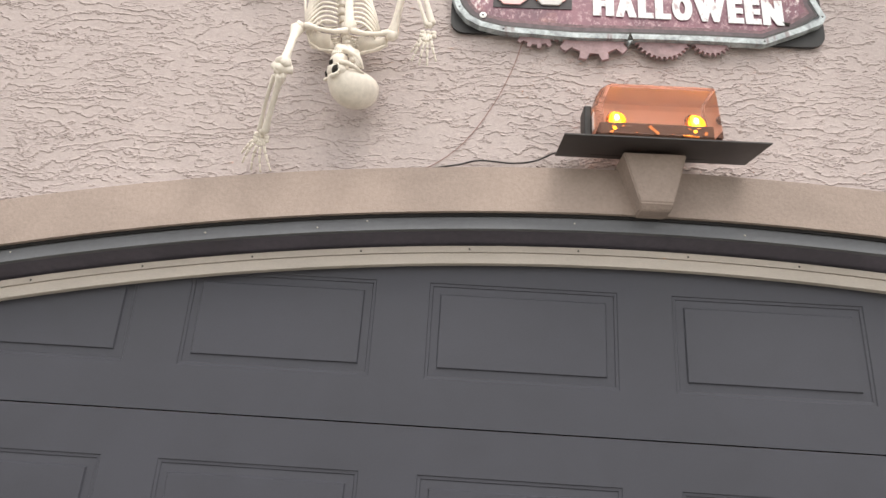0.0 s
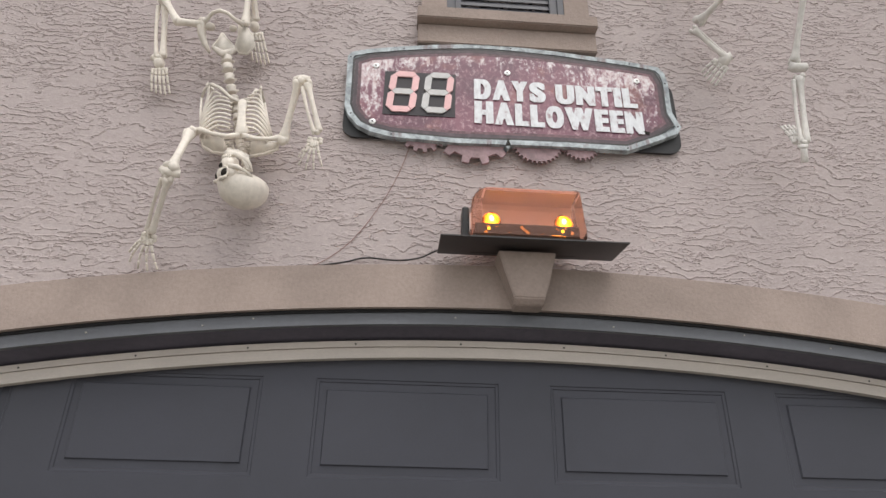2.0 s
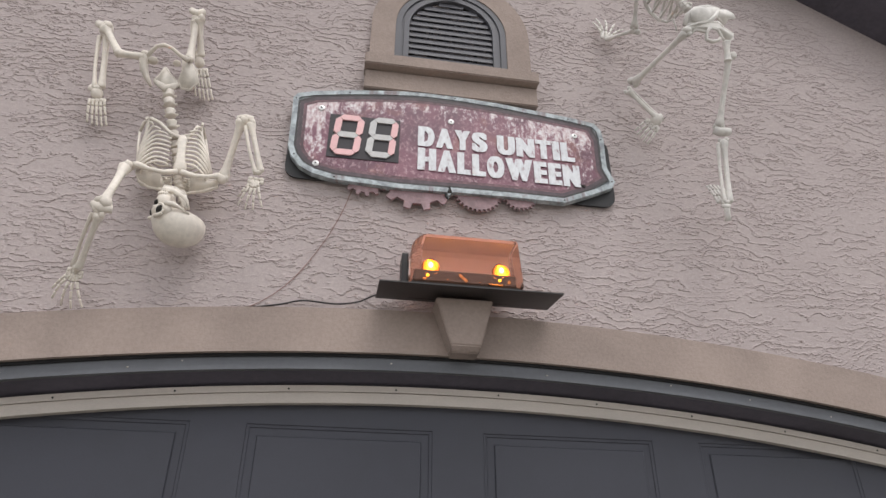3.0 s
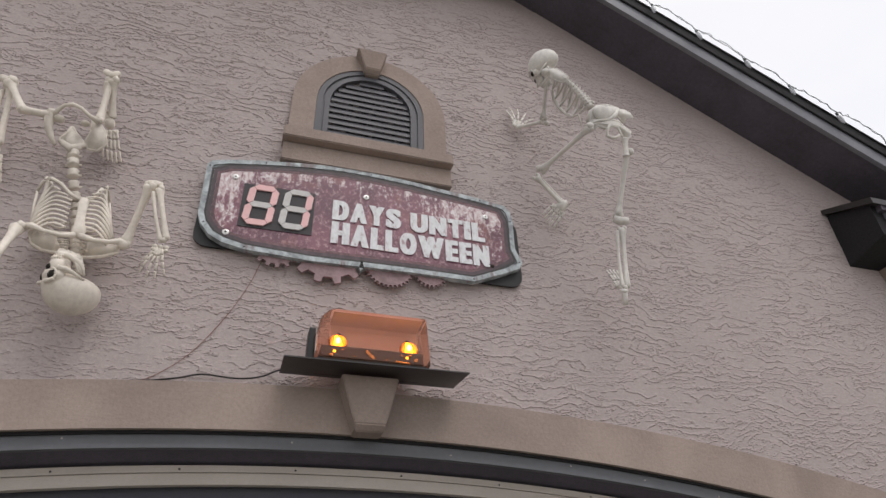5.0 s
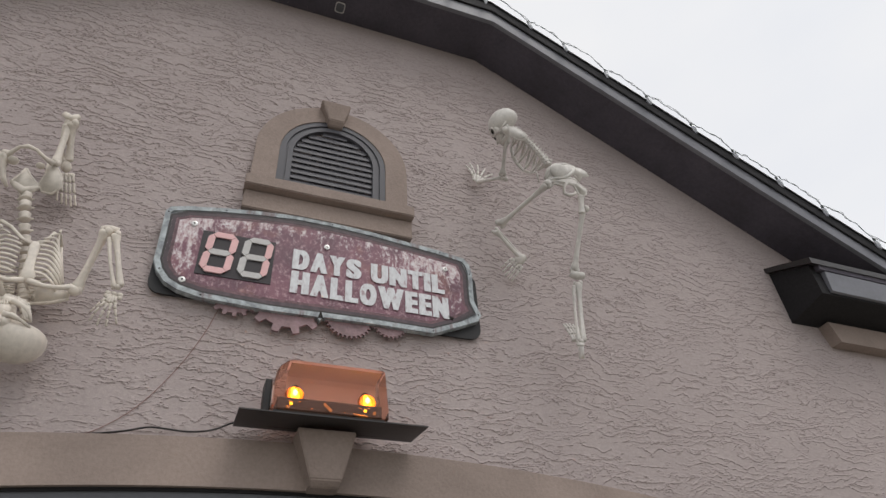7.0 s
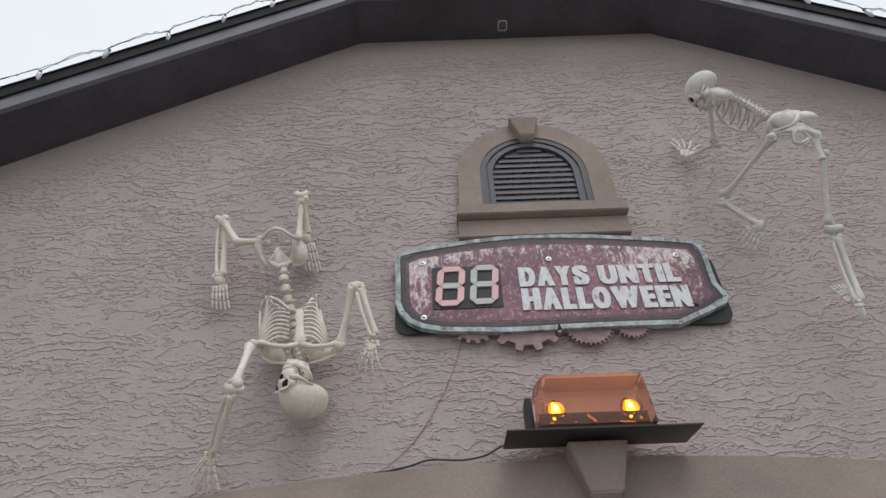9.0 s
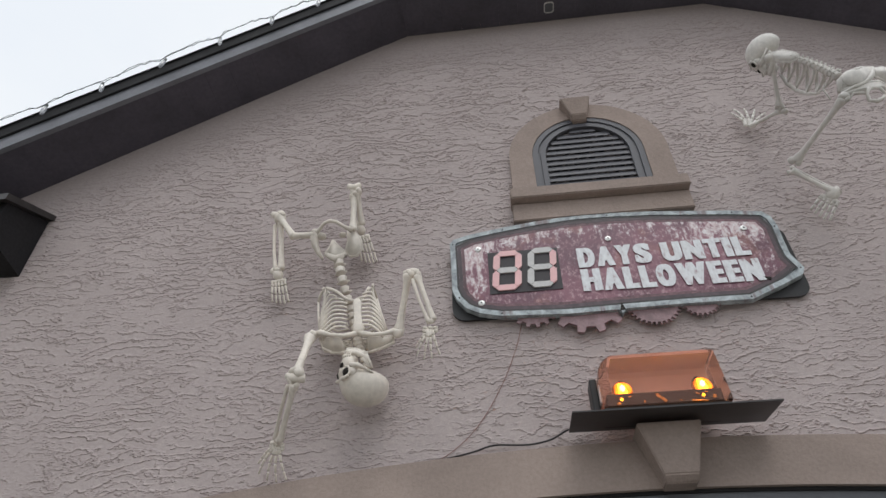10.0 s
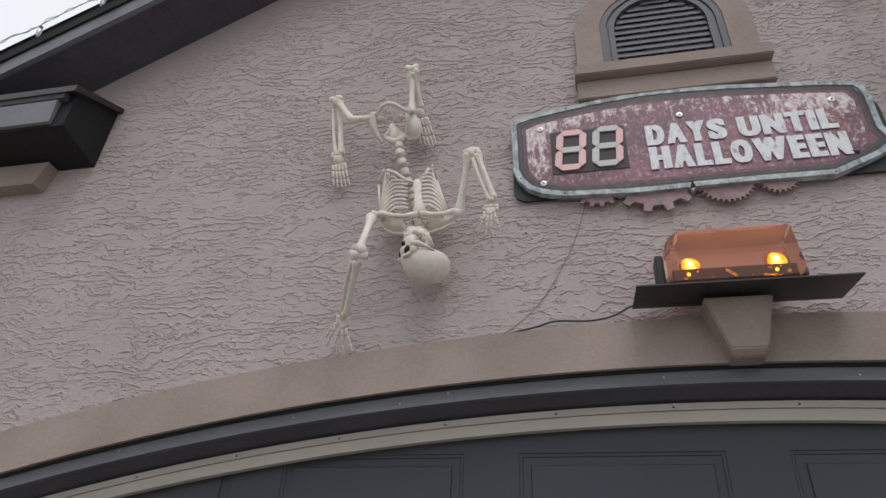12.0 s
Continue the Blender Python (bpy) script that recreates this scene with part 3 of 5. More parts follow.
bm = bmesh.new()
ring(bm, rounded(0.027, 0.032, 0.015), rounded(0.022, 0.027, 0.012), 0.0, 0.006)
bmesh.ops.rotate(bm, verts=bm.verts[:], matrix=Matrix.Rotation(radians(-90), 3, "X"))
part("rim", bm, SEG_GREY, fx, "pale rim")
bm = bmesh.new()
prism(bm, rounded(0.0218, 0.0268, 0.0118), 0.0, 0.004)
bmesh.ops.rotate(bm, verts=bm.verts[:], matrix=Matrix.Rotation(radians(-90), 3, "X"))
part("spot", bm, CHARCOAL, fx)

# ---- gable vent ----
VX, SPRING, VBOT = -0.006, 3.838, 3.641


def vent_outline(half, bottom, k=28, squash=1.0):
    pts = [(VX - half, bottom)]
    for i in range(k + 1):
        a = math.pi - math.pi * i / k
        pts.append((VX + half * math.cos(a), SPRING + half * squash * math.sin(a)))
    pts.append((VX + half, bottom))
    return pts


bm = bmesh.new()
ring(bm, vent_outline(0.344, 3.578, squash=0.98), vent_outline(0.242, 3.578), -0.030, 0.002, close=False)
box(bm, VX - 0.241, VX + 0.241, -0.030, 0.002, 3.578, VBOT)
tagged(mesh_ob("trim", bm, TRIM), "smooth tan arched surround of the gable vent", "trim", kind="structure")
bm = bmesh.new()
prism(bm, [(-0.365, 3.532), (0.351, 3.532), (0.351, 3.590), (-0.365, 3.590)], -0.086, -0.001)
prism(bm, [(-0.361, 3.435), (0.349, 3.435), (0.349, 3.531), (-0.361, 3.531)], -0.050, -0.001)
bmesh.ops.bevel(bm, geom=bm.edges[:], offset=0.004, segments=2, affect="EDGES")
tagged(mesh_ob("window_sill", bm, TRIM), "tan stucco sill ledge under the gable vent", "sill", kind="structure")


def keystone(label, xt0, xt1, xb0, xb1, zt, zb, yt, yb, cham):
    bm = bmesh.new()
    rows = [(zt, xt0, xt1, yt), (zb + cham, xb0, xb1, yb), (zb, xb0 + 0.004, xb1 - 0.004, yb + cham * 1.2)]
    prev = None
    for z, a, b, y in rows:
        q = [bm.verts.new(p) for p in ((a, y, z), (b, y, z), (b, -0.0005, z), (a, -0.0005, z))]
        if prev:
            for i in range(4):
                bm.faces.new((prev[i], prev[(i + 1) % 4], q[(i + 1) % 4], q[i]))
        else:
            bm.faces.new(q)
        prev = q
    bm.faces.new(prev)
    bmesh.ops.bevel(bm, geom=bm.edges[:], offset=0.004, segments=2, affect="EDGES")
    tagged(mesh_ob("keystone", bm, TRIM), label, "keystone", kind="structure")


keystone("tan stucco keystone over the gable vent", -0.091, 0.050, -0.049, 0.025, 4.168, 4.048, -0.085, -0.062, 0.018)
keystone("tan stucco keystone at the crown of the garage arch", -0.076, 0.111, -0.025, 0.075, 2.5105, 2.3455, -0.128, -0.102, 0.018)

vent = tagged(holder("gable_vent", VX, 0.0, VBOT), "grey arched louvered gable vent in the stucco wall", "vent")


def local(pts):
    return [(x - VX, z - VBOT) for x, z in pts]


bm = bmesh.new()
ring(bm, local(vent_outline(0.2415, VBOT + 0.001)), local(vent_outline(0.216, VBOT + 0.001)), -0.026, 0.0, close=False)
part("frame", bm, LOUVER, vent)
bm = bmesh.new()
ring(bm, local(vent_outline(0.2155, VBOT + 0.001)), local(vent_outline(0.206, VBOT + 0.001)), -0.019, 0.0, close=False)
ring(bm, local(vent_outline(0.2055, VBOT + 0.001)), local(vent_outline(0.183, VBOT + 0.001)), -0.024, 0.0, close=False)
part("inner_frame", bm, LOUVER, vent)
# black sheet drawn in for the dark hollow behind the slats
bm = bmesh.new()
prism(bm, local(vent_outline(0.186, VBOT + 0.002)), -0.003, -0.001)
part("backing", bm, RUBBER, vent)
NS = 12
for i in range(NS):
    z0 = VBOT + 0.006 + i * 0.0345
    half = 0.183
    if z0 + 0.03 > SPRING:
        half = math.sqrt(max(0.0, 0.183 ** 2 - (z0 + 0.02 - SPRING) ** 2))
    if half < 0.03:
        continue
    bm = bmesh.new()
    q = [(-0.0165, z0 - 0.002), (-0.0135, z0 - 0.003), (-0.0045, z0 + 0.0315), (-0.0075, z0 + 0.0325)]
    A = [bm.verts.new((-half, y, z - VBOT)) for y, z in q]
    B = [bm.verts.new((half, y, z - VBOT)) for y, z in q]
    bm.faces.new(A)
    bm.faces.new(B[::-1])
    for k in range(4):
        bm.faces.new((A[k], B[k], B[(k + 1) % 4], A[(k + 1) % 4]))
    part("slat", bm, LOUVER, vent)

# ---- countdown sign ----
SX, SY, SZ = 0.0, -0.045, 3.20
SIGN = [(-0.622, 3.343), (-0.618, 3.22), (-0.616, 3.115), (-0.600, 3.070), (-0.566, 3.026), (-0.519, 3.000), (-0.440, 2.981), (-0.205, 2.969), (-0.030, 2.972), (-0.021, 2.955), (-0.006, 2.974), (0.211, 2.977),
        (0.424, 2.975), (0.545, 3.028), (0.622, 3.066), (0.636, 3.095), (0.611, 3.160), (0.611, 3.208), (0.614, 3.300), (0.606, 3.350), (0.582, 3.380), (0.473, 3.398), (0.287, 3.418), (0.170, 3.430), (0.005, 3.440),
        (-0.134, 3.441), (-0.274, 3.428), (-0.412, 3.409), (-0.547, 3.384), (-0.608, 3.365)]
SIGN = [(x - SX, z - SZ) for x, z in SIGN]
sign = tagged(holder("countdown_sign", SX, 0.0, SZ), "weathered maroon countdown sign with blue-grey rim on the stucco wall", "sign")


def inset(outline, d):
    """The outline moved inwards by d."""
    k, out = len(outline), []
    area = sum(outline[i][0] * outline[(i + 1) % k][1] - outline[(i + 1) % k][0] * outline[i][1] for i in range(k))
    sg = 1 if area > 0 else -1
    for i in range(k):
        p, q, r = (Vector(outline[j % k]) for j in (i - 1, i, i + 1))
        e1, e2 = (q - p).normalized(), (r - q).normalized()
        nrm = (Vector((-e1.y, e1.x)) + Vector((-e2.y, e2.x))).normalized() * sg
        c = max(0.5, nrm.dot(Vector((-e1.y, e1.x)) * sg))
        out.append(tuple(q + nrm * d / c))
    return out


SB = [p for i, p in enumerate(SIGN) if (Vector(p) - Vector(SIGN[(i + 1) % len(SIGN)])).length > 0.045]
bm = bmesh.new()
prism(bm, [(x, z - 0.0) for x, z in rounded(0.628, 0.165, 0.05)], SY + 0.024, -0.012)
bmesh.ops.translate(bm, verts=bm.verts[:], vec=(0.010, 0, -0.044))
part("back_box", bm, BLACKPL, sign, "black back box")
bm = bmesh.new()
prism(bm, SIGN, SY + 0.006, SY + 0.023)
part("board", bm, SIGNRIM, sign)
bm = bmesh.new()
ring(bm, inset(SIGN, 0.001), inset(SIGN, 0.0205), SY - 0.002, SY + 0.0055)
rim = part("rim", bm, SIGNRIM, sign, "weathered blue-grey metal rim")
bm = bmesh.new()
prism(bm, inset(SB, 0.0208), SY + 0.002, SY + 0.0058)
face = part("face", bm, SIGNFACE, sign, "maroon scratched print")
# dark inner line along the rim
bm = bmesh.new()
ring(bm, inset(SB, 0.0200), inset(SB, 0.029), SY + 0.0005, SY + 0.0018)
part("shadow_line", bm, PLATE, sign)
for d0, d1, dy, mt in ((0.0292, 0.043, 0.0010, BORDER), (0.0432, 0.055, 0.0014, BORDER_SOFT)):
    bm = bmesh.new()
    ring(bm, inset(SB, d0), inset(SB, d1), SY + dy, SY + 0.0019)
    part("printed_border", bm, mt, sign, "dark printed border")
for i, (x, z) in enumerate(inset(SIGN, 0.012)[::3]):
    bm = bmesh.new()
    blob(bm, (x, SY - 0.002, z), XYZ, (0.004, 0.002, 0.004), 1)
    part("rivet", bm, PLATE, rim)
for x, z in ((-0.512, 3.305), (-0.012, 3.306), (0.491, 3.304), (-0.509, 3.045)):
    bm = bmesh.new()
    blob(bm, (x - SX, SY - 0.001, z - SZ), XYZ, (0.0125, 0.003, 0.0125), 2)
    w = part("screw", bm, SCREWM, sign, "pale screw with washer")
    bm = bmesh.new()
    blob(bm, (x - SX, SY - 0.004, z - SZ), XYZ, (0.0045, 0.002, 0.0045), 1)
    part("screw_head", bm, PLATE, w)


def gear(cx, cz, r, teeth, depth, y0, y1, duty=0.5):
    pts = []
    for i in range(teeth):
        for fr, rr in ((0.0, r), (0.10, r + depth), (duty, r + depth * 0.96), (duty + 0.10, r)):
            a = 2 * math.pi * (i + fr) / teeth
            pts.append((cx + rr * math.cos(a), cz + rr * math.sin(a)))
    bm = bmesh.new()
    prism(bm, pts, y0, y1)
    return bm


for cx, cz, r, teeth, depth, duty in ((-0.325, 3.030, 0.080, 16, 0.015, 0.42), (-0.136, 3.050, 0.130, 13, 0.026, 0.42), (0.092, 3.008, 0.088, 34, 0.010, 0.35), (0.252, 3.008, 0.064, 26, 0.010, 0.35)):
    part("gear", gear(cx - SX, cz - SZ, r, teeth, depth, SY + 0.012 + 0.001 * len(sign.children) % 0.004, SY + 0.0225, duty), GEAR, sign, "faded rose printed gear wheel")

# a split in the rim and a small knocked-out hole
for pts in ([(-0.028, 2.968), (-0.018, 3.004), (-0.008, 2.970)], [(0.488, 3.068), (0.512, 3.062), (0.509, 3.053), (0.494, 3.058)]):
    bm = bmesh.new()
    prism(bm, [(x - SX, z - SZ) for x, z in pts], SY - 0.003, SY - 0.0022 + 0.004)
    part("split", bm, HOLLOW, sign, "dark split in the board")

# digits: seven bars each in a dark recess, leaning to the right
bm = bmesh.new()
prism(bm, [(-0.476 - SX, 3.081 - SZ), (-0.210 - SX, 3.083 - SZ), (-0.210 - SX, 3.282 - SZ), (-0.476 - SX, 3.281 - SZ)], SY - 0.001, SY + 0.0016)
screen = part("digit_window", bm, DIGITBACK, sign, "dark digit window")


def digit(x0, z0, w, h, lit):
    t, g, sh = 0.025, 0.0012, 0.09

    def bar(ax, az, bx, bz):
        a, b = Vector((ax, az)), Vector((bx, bz))
        d = (b - a).normalized()
        nrm = Vector((-d.y, d.x)) * t / 2
        a, b = a + d * g, b - d * g
        pts = [a, a + d * t / 2 + nrm, b - d * t / 2 + nrm, b, b - d * t / 2 - nrm, a + d * t / 2 - nrm]
        return [(x0 + p.x + sh * p.y - SX, z0 + p.y - SZ) for p in pts]

    i, m, tp = t / 2, h / 2, h - t / 2
    l, r = t / 2, w - t / 2
    bars = dict(top=(l, tp, r, tp), mid=(l, m, r, m), bot=(l, i, r, i), tl=(l, m, l, tp), tr=(r, m, r, tp), bl=(l, i, l, m), br=(r, i, r, m))
    for k, q in bars.items():
        bm = bmesh.new()
        prism(bm, bar(*q), SY - 0.007, SY - 0.0015)
        part("segment", bm, SEG_PINK if k in lit else SEG_GREY, screen, "pink segment" if k in lit else "pale grey segment")


digit(-0.468, 3.092, 0.108, 0.188, ("top", "bot", "tl", "tr", "bl", "br"))
digit(-0.338, 3.095, 0.108, 0.188, ("tr", "br"))


GLYPH = dict(D=1.04, A=1.08, Y=1.02, S=1.0, U=1.04, N=1.06, T=0.92, I=0.46, L=0.82, H=1.08, O=1.04, W=1.60, E=0.82)


def glyph(letter, bold):
    """One capital in the built-in font, thickened, as a flat mesh."""
    cu = bpy.data.curves.new("lettering", "FONT")
    cu.body, cu.size, cu.offset, cu.extrude = letter, 1.0, bold, 0.02
    tmp = new("lettering", cu)
    me = bpy.data.meshes.new_from_object(tmp.evaluated_get(bpy.context.evaluated_depsgraph_get()))
    bpy.data.objects.remove(tmp)
    return me


def lettering(word, x0, x1, z0, z1, drop=0.0):
    """A word in heavy condensed capitals, each letter fitted to its own cell."""
    h, total = z1 - z0, sum(GLYPH[c] for c in word)
    step, gap, stem = (x1 - x0) / total, 0.0050, 0.120 * (z1 - z0)
    big, at = bmesh.new(), x0
    for c in word:
        me = glyph(c, 0.040)
        w = GLYPH[c] * step - gap - stem
        co = [v.co.copy() for v in me.vertices]
        a, b = min(p.x for p in co), max(p.x for p in co)
        c0, c1 = min(p.y for p in co), max(p.y for p in co)
        lo, hi = min(p.z for p in co), max(p.z for p in co)
        sag = drop * (at - x0) / (x1 - x0)
        # heavy stems: the shape laid over itself from side to side
        for k in range(6):
            dx, dy = gap / 2 + stem * k / 5, 0.00006 * k
            for v, p in zip(me.vertices, co):
                v.co = (at + dx + (p.x - a) / (b - a) * w - SX, SY - 0.002 - dy - 0.0004 * (p.z - lo) / (hi - lo), z0 - sag + (p.y - c0) / (c1 - c0) * h - SZ)
            big.from_mesh(me)
        bpy.data.meshes.remove(me)
        at += GLYPH[c] * step
    bmesh.ops.recalc_face_normals(big, faces=big.faces[:])
    part("lettering", big, LETTER, sign, "worn white capital letters " + word.lower())


lettering("DAYS", -0.143, 0.133, 3.172, 3.267)
lettering("UNTIL", 0.166, 0.484, 3.171, 3.263)
lettering("HALLOWEEN", -0.142, 0.496, 3.062, 3.163, 0.011)

# ---- shelf plate and amber beacon ----
PZ = 2.512
bm = bmesh.new()
q = [(-0.264, -0.040), (0.319, -0.040), (0.320, -0.215), (-0.263, -0.215)]
A = [bm.verts.new((x, y, PZ + 0.12 * (y + 0.20))) for x, y in q]
B = [bm.verts.new((x, y, PZ + 0.12 * (y + 0.20) + 0.004)) for x, y in q]
bm.faces.new(A)
bm.faces.new(B[::-1])
for i in range(4):
    bm.faces.new((A[i], B[i], B[(i + 1) % 4], A[(i + 1) % 4]))
tagged(mesh_ob("shelf_plate", bm, PLATE), "thin black sheet-metal plate lying on the keystone", "shelf")

BX, BY, BZ = 0.016, -0.122, PZ + 0.0155
beacon = tagged(holder("warning_beacon", BX, BY, BZ), "amber twin-lamp warning light bar standing on the metal plate", "warning light")
bm = bmesh.new()
box(bm, -0.178, 0.172, -0.056, 0.060, 0.0, 0.012, 0.004)
base = part("base", bm, BLACKPL, beacon, "black base")
bm = bmesh.new()
box(bm, -0.168, 0.164, -0.046, 0.030, 0.0125, 0.058, 0.004)
chassis = part("chassis", bm, BLACKPL, beacon, "black inner chassis")
bm = bmesh.new()
box(bm, -0.206, -0.184, -0.010, 0.056, 0.0, 0.132, 0.004)
part("end_plate", bm, BLACKPL, beacon, "black end plate")
bm = bmesh.new()
box(bm, -0.1835, -0.1805, -0.030, 0.020, 0.040, 0.100, 0.001)
part("end_label", bm, PALE_PINK, beacon, "pale label strip on the end")
# cover: straight moulding, the far end square, the near end chamfered and rounded
bm = bmesh.new()
pr = [(-0.062, 0.0122), (-0.063, 0.040), (-0.058, 0.126), (-0.053, 0.182), (-0.047, 0.188), (-0.038, 0.190), (0.042, 0.190), (0.054, 0.185), (0.060, 0.172), (0.063, 0.0122)]
rows = []
for x, k, w in ((-0.180, 0.66, 0.86), (-0.177, 0.76, 0.93), (-0.166, 0.87, 0.97), (-0.150, 0.955, 0.99), (-0.138, 0.99, 1.0), (-0.132, 1.0, 1.0), (0.168, 1.0, 1.0), (0.171, 0.995, 0.99), (0.173, 0.975, 0.97)):
    rows.append([bm.verts.new((x + (0.010 * (1 - (z - 0.0122) / 0.178) if x > 0 else 0.0), y * w, 0.0122 + (z - 0.0122) * k)) for y, z in pr])
for a, b in zip(rows, rows[1:]):
    for i in range(len(pr)):
        j = (i + 1) % len(pr)
        bm.faces.new((a[i], a[j], b[j], b[i]))
bm.faces.new(rows[0])
bm.faces.new(rows[-1][::-1])
dome = part("dome", bm, AMBER, beacon, "amber translucent plastic cover")
# added inner panel: its pink colour stands in for the light haze inside
pb = bmesh.new()
haze_panel = [(0.050, 0.060), (0.050, 0.160), (0.046, 0.177), (0.036, 0.182), (-0.036, 0.183)]
LN = [[pb.verts.new((x, y + dy, z + dy)) for y, z in haze_panel] for x in (-0.134, 0.168) for dy in (0.0, 0.002)]
for i in range(len(haze_panel) - 1):
    for a, b in ((0, 2), (2, 3), (3, 1), (1, 0)):
        pb.faces.new((LN[a][i], LN[b][i], LN[b][i + 1], LN[a][i + 1]))
part("haze_panel", pb, PALE_PINK, beacon, "pink-amber panel added for the haze of light in the cover")
for lx in (-0.114, 0.120):
    # dark motor hub behind, a dished mirror and the burning lamp
    bm = bmesh.new()
    sweep(bm, [(lx + 0.008, 0.044, 0.128), (lx + 0.008, 0.030, 0.127)], [0.015, 0.013], 18)
    part("hub", bm, BLACKPL, beacon, "dark round hub")
    bm = bmesh.new()
    prev = None
    for d, r in ((0.0, 0.031), (0.007, 0.026), (0.012, 0.018), (0.015, 0.008)):
        q = [bm.verts.new((lx + r * math.cos(k * math.pi / 9), -0.020 + d, 0.078 + r * math.sin(k * math.pi / 9))) for k in range(18)]
        if prev:
            for k in range(18):
                bm.faces.new((prev[k], prev[(k + 1) % 18], q[(k + 1) % 18], q[k]))
        prev = q
    bm.faces.new(prev)
    rf = part("reflector", bm, REFLECT, beacon, "gold dished reflector", smooth=True)
    bm = bmesh.new()
    prism(bm, [(lx - 0.012, 0.060), (lx + 0.012, 0.060), (lx + 0.015, 0.072), (lx + 0.009, 0.090), (lx - 0.004, 0.104), (lx - 0.011, 0.102)], -0.026, -0.021)
    part("lamp", bm, GLOW, rf, "lit amber lamp face")
    bm = bmesh.new()
    blob(bm, (lx, -0.031, 0.083), XYZ, (0.008, 0.005, 0.011), 2)
    part("bulb", bm, LAMP, rf, "glowing bulb", smooth=True)
    # emissive spot drawn in for the lamp's reflection low on the chassis
    bm = bmesh.new()
    blob(bm, (lx - 0.012, -0.050, 0.036), XYZ, (0.0055, 0.004, 0.0050), 1)
    part("spot", bm, GLOW, chassis, "small glowing spot drawn as a lamp reflection", smooth=True)
for lx, lz, w, h, a in ((-0.012, 0.034, 0.036, 0.010, 0.75), (-0.128, 0.041, 0.014, 0.005, 0.3), (-0.100, 0.043, 0.010, 0.005, -0.4), (0.092, 0.042, 0.012, 0.005, 0.5), (0.118, 0.045, 0.010, 0.004, -0.2), (0.138, 0.030, 0.010, 0.012, 0.2),
                        (-0.136, 0.022, 0.012, 0.008, 0.1), (0.074, 0.020, 0.007, 0.006, 0.6), (-0.062, 0.024, 0.005, 0.005, 0.1), (0.042, 0.022, 0.005, 0.004, 0.0), (0.098, 0.018, 0.040, 0.006, 0.05)):
    bm = bmesh.new()
    box(bm, lx - w / 2, lx + w / 2, -0.0515, -0.0465, lz - h / 2, lz + h / 2, 0.0015)
    bmesh.ops.rotate(bm, verts=bm.verts[:], cent=(lx, -0.049, lz), matrix=Matrix.Rotation(a, 3, "Y"))
    part("fitting", bm, REFLECT, chassis, "gold metal fitting")


# ---- cables ----
def cable(name, pts, r, mat, label, smooth_n=6):
    P = [Vector(p) for p in pts]
    out = []
    for i in range(len(P) - 1):
        p0, p1, p2, p3 = P[max(i - 1, 0)], P[i], P[i + 1], P[min(i + 2, len(P) - 1)]
        for k in range(smooth_n):
            t = k / smooth_n
            out.append(0.5 * (2 * p1 + (p2 - p0) * t + (2 * p0 - 5 * p1 + 4 * p2 - p3) * t * t + (3 * p1 - p0 - 3 * p2 + p3) * t ** 3))
    out.append(P[-1])
    bm = bmesh.new()
    sweep(bm, out, r, 6)
    return tagged(mesh_ob(name, bm, mat, smooth=True), label, "cable")


cable("power_cable", [(-0.790, -0.007, 2.472), (-0.74, -0.008, 2.474), (-0.674, -0.010, 2.479), (-0.568, -0.014, 2.497), (-0.497, -0.014, 2.516), (-0.393, -0.014, 2.512), (-0.32, -0.02, 2.522), (-0.262, -0.034, 2.545), (-0.2, -0.06, 2.540)], 0.0029, CABLE, "thin black power cable running along the wall to the beacon")
cable("sign_wire", [(-0.360, -0.02, 2.99), (-0.375, -0.008, 2.955), (-0.402, -0.007, 2.862), (-0.456, -0.007, 2.733), (-0.538, -0.007, 2.595), (-0.621, -0.007, 2.512), (-0.692, -0.007, 2.476), (-0.80, -0.007, 2.466), (-0.92, -0.007, 2.462)], 0.0012, REDWIRE, "thin reddish wire hanging from the sign down the wall")


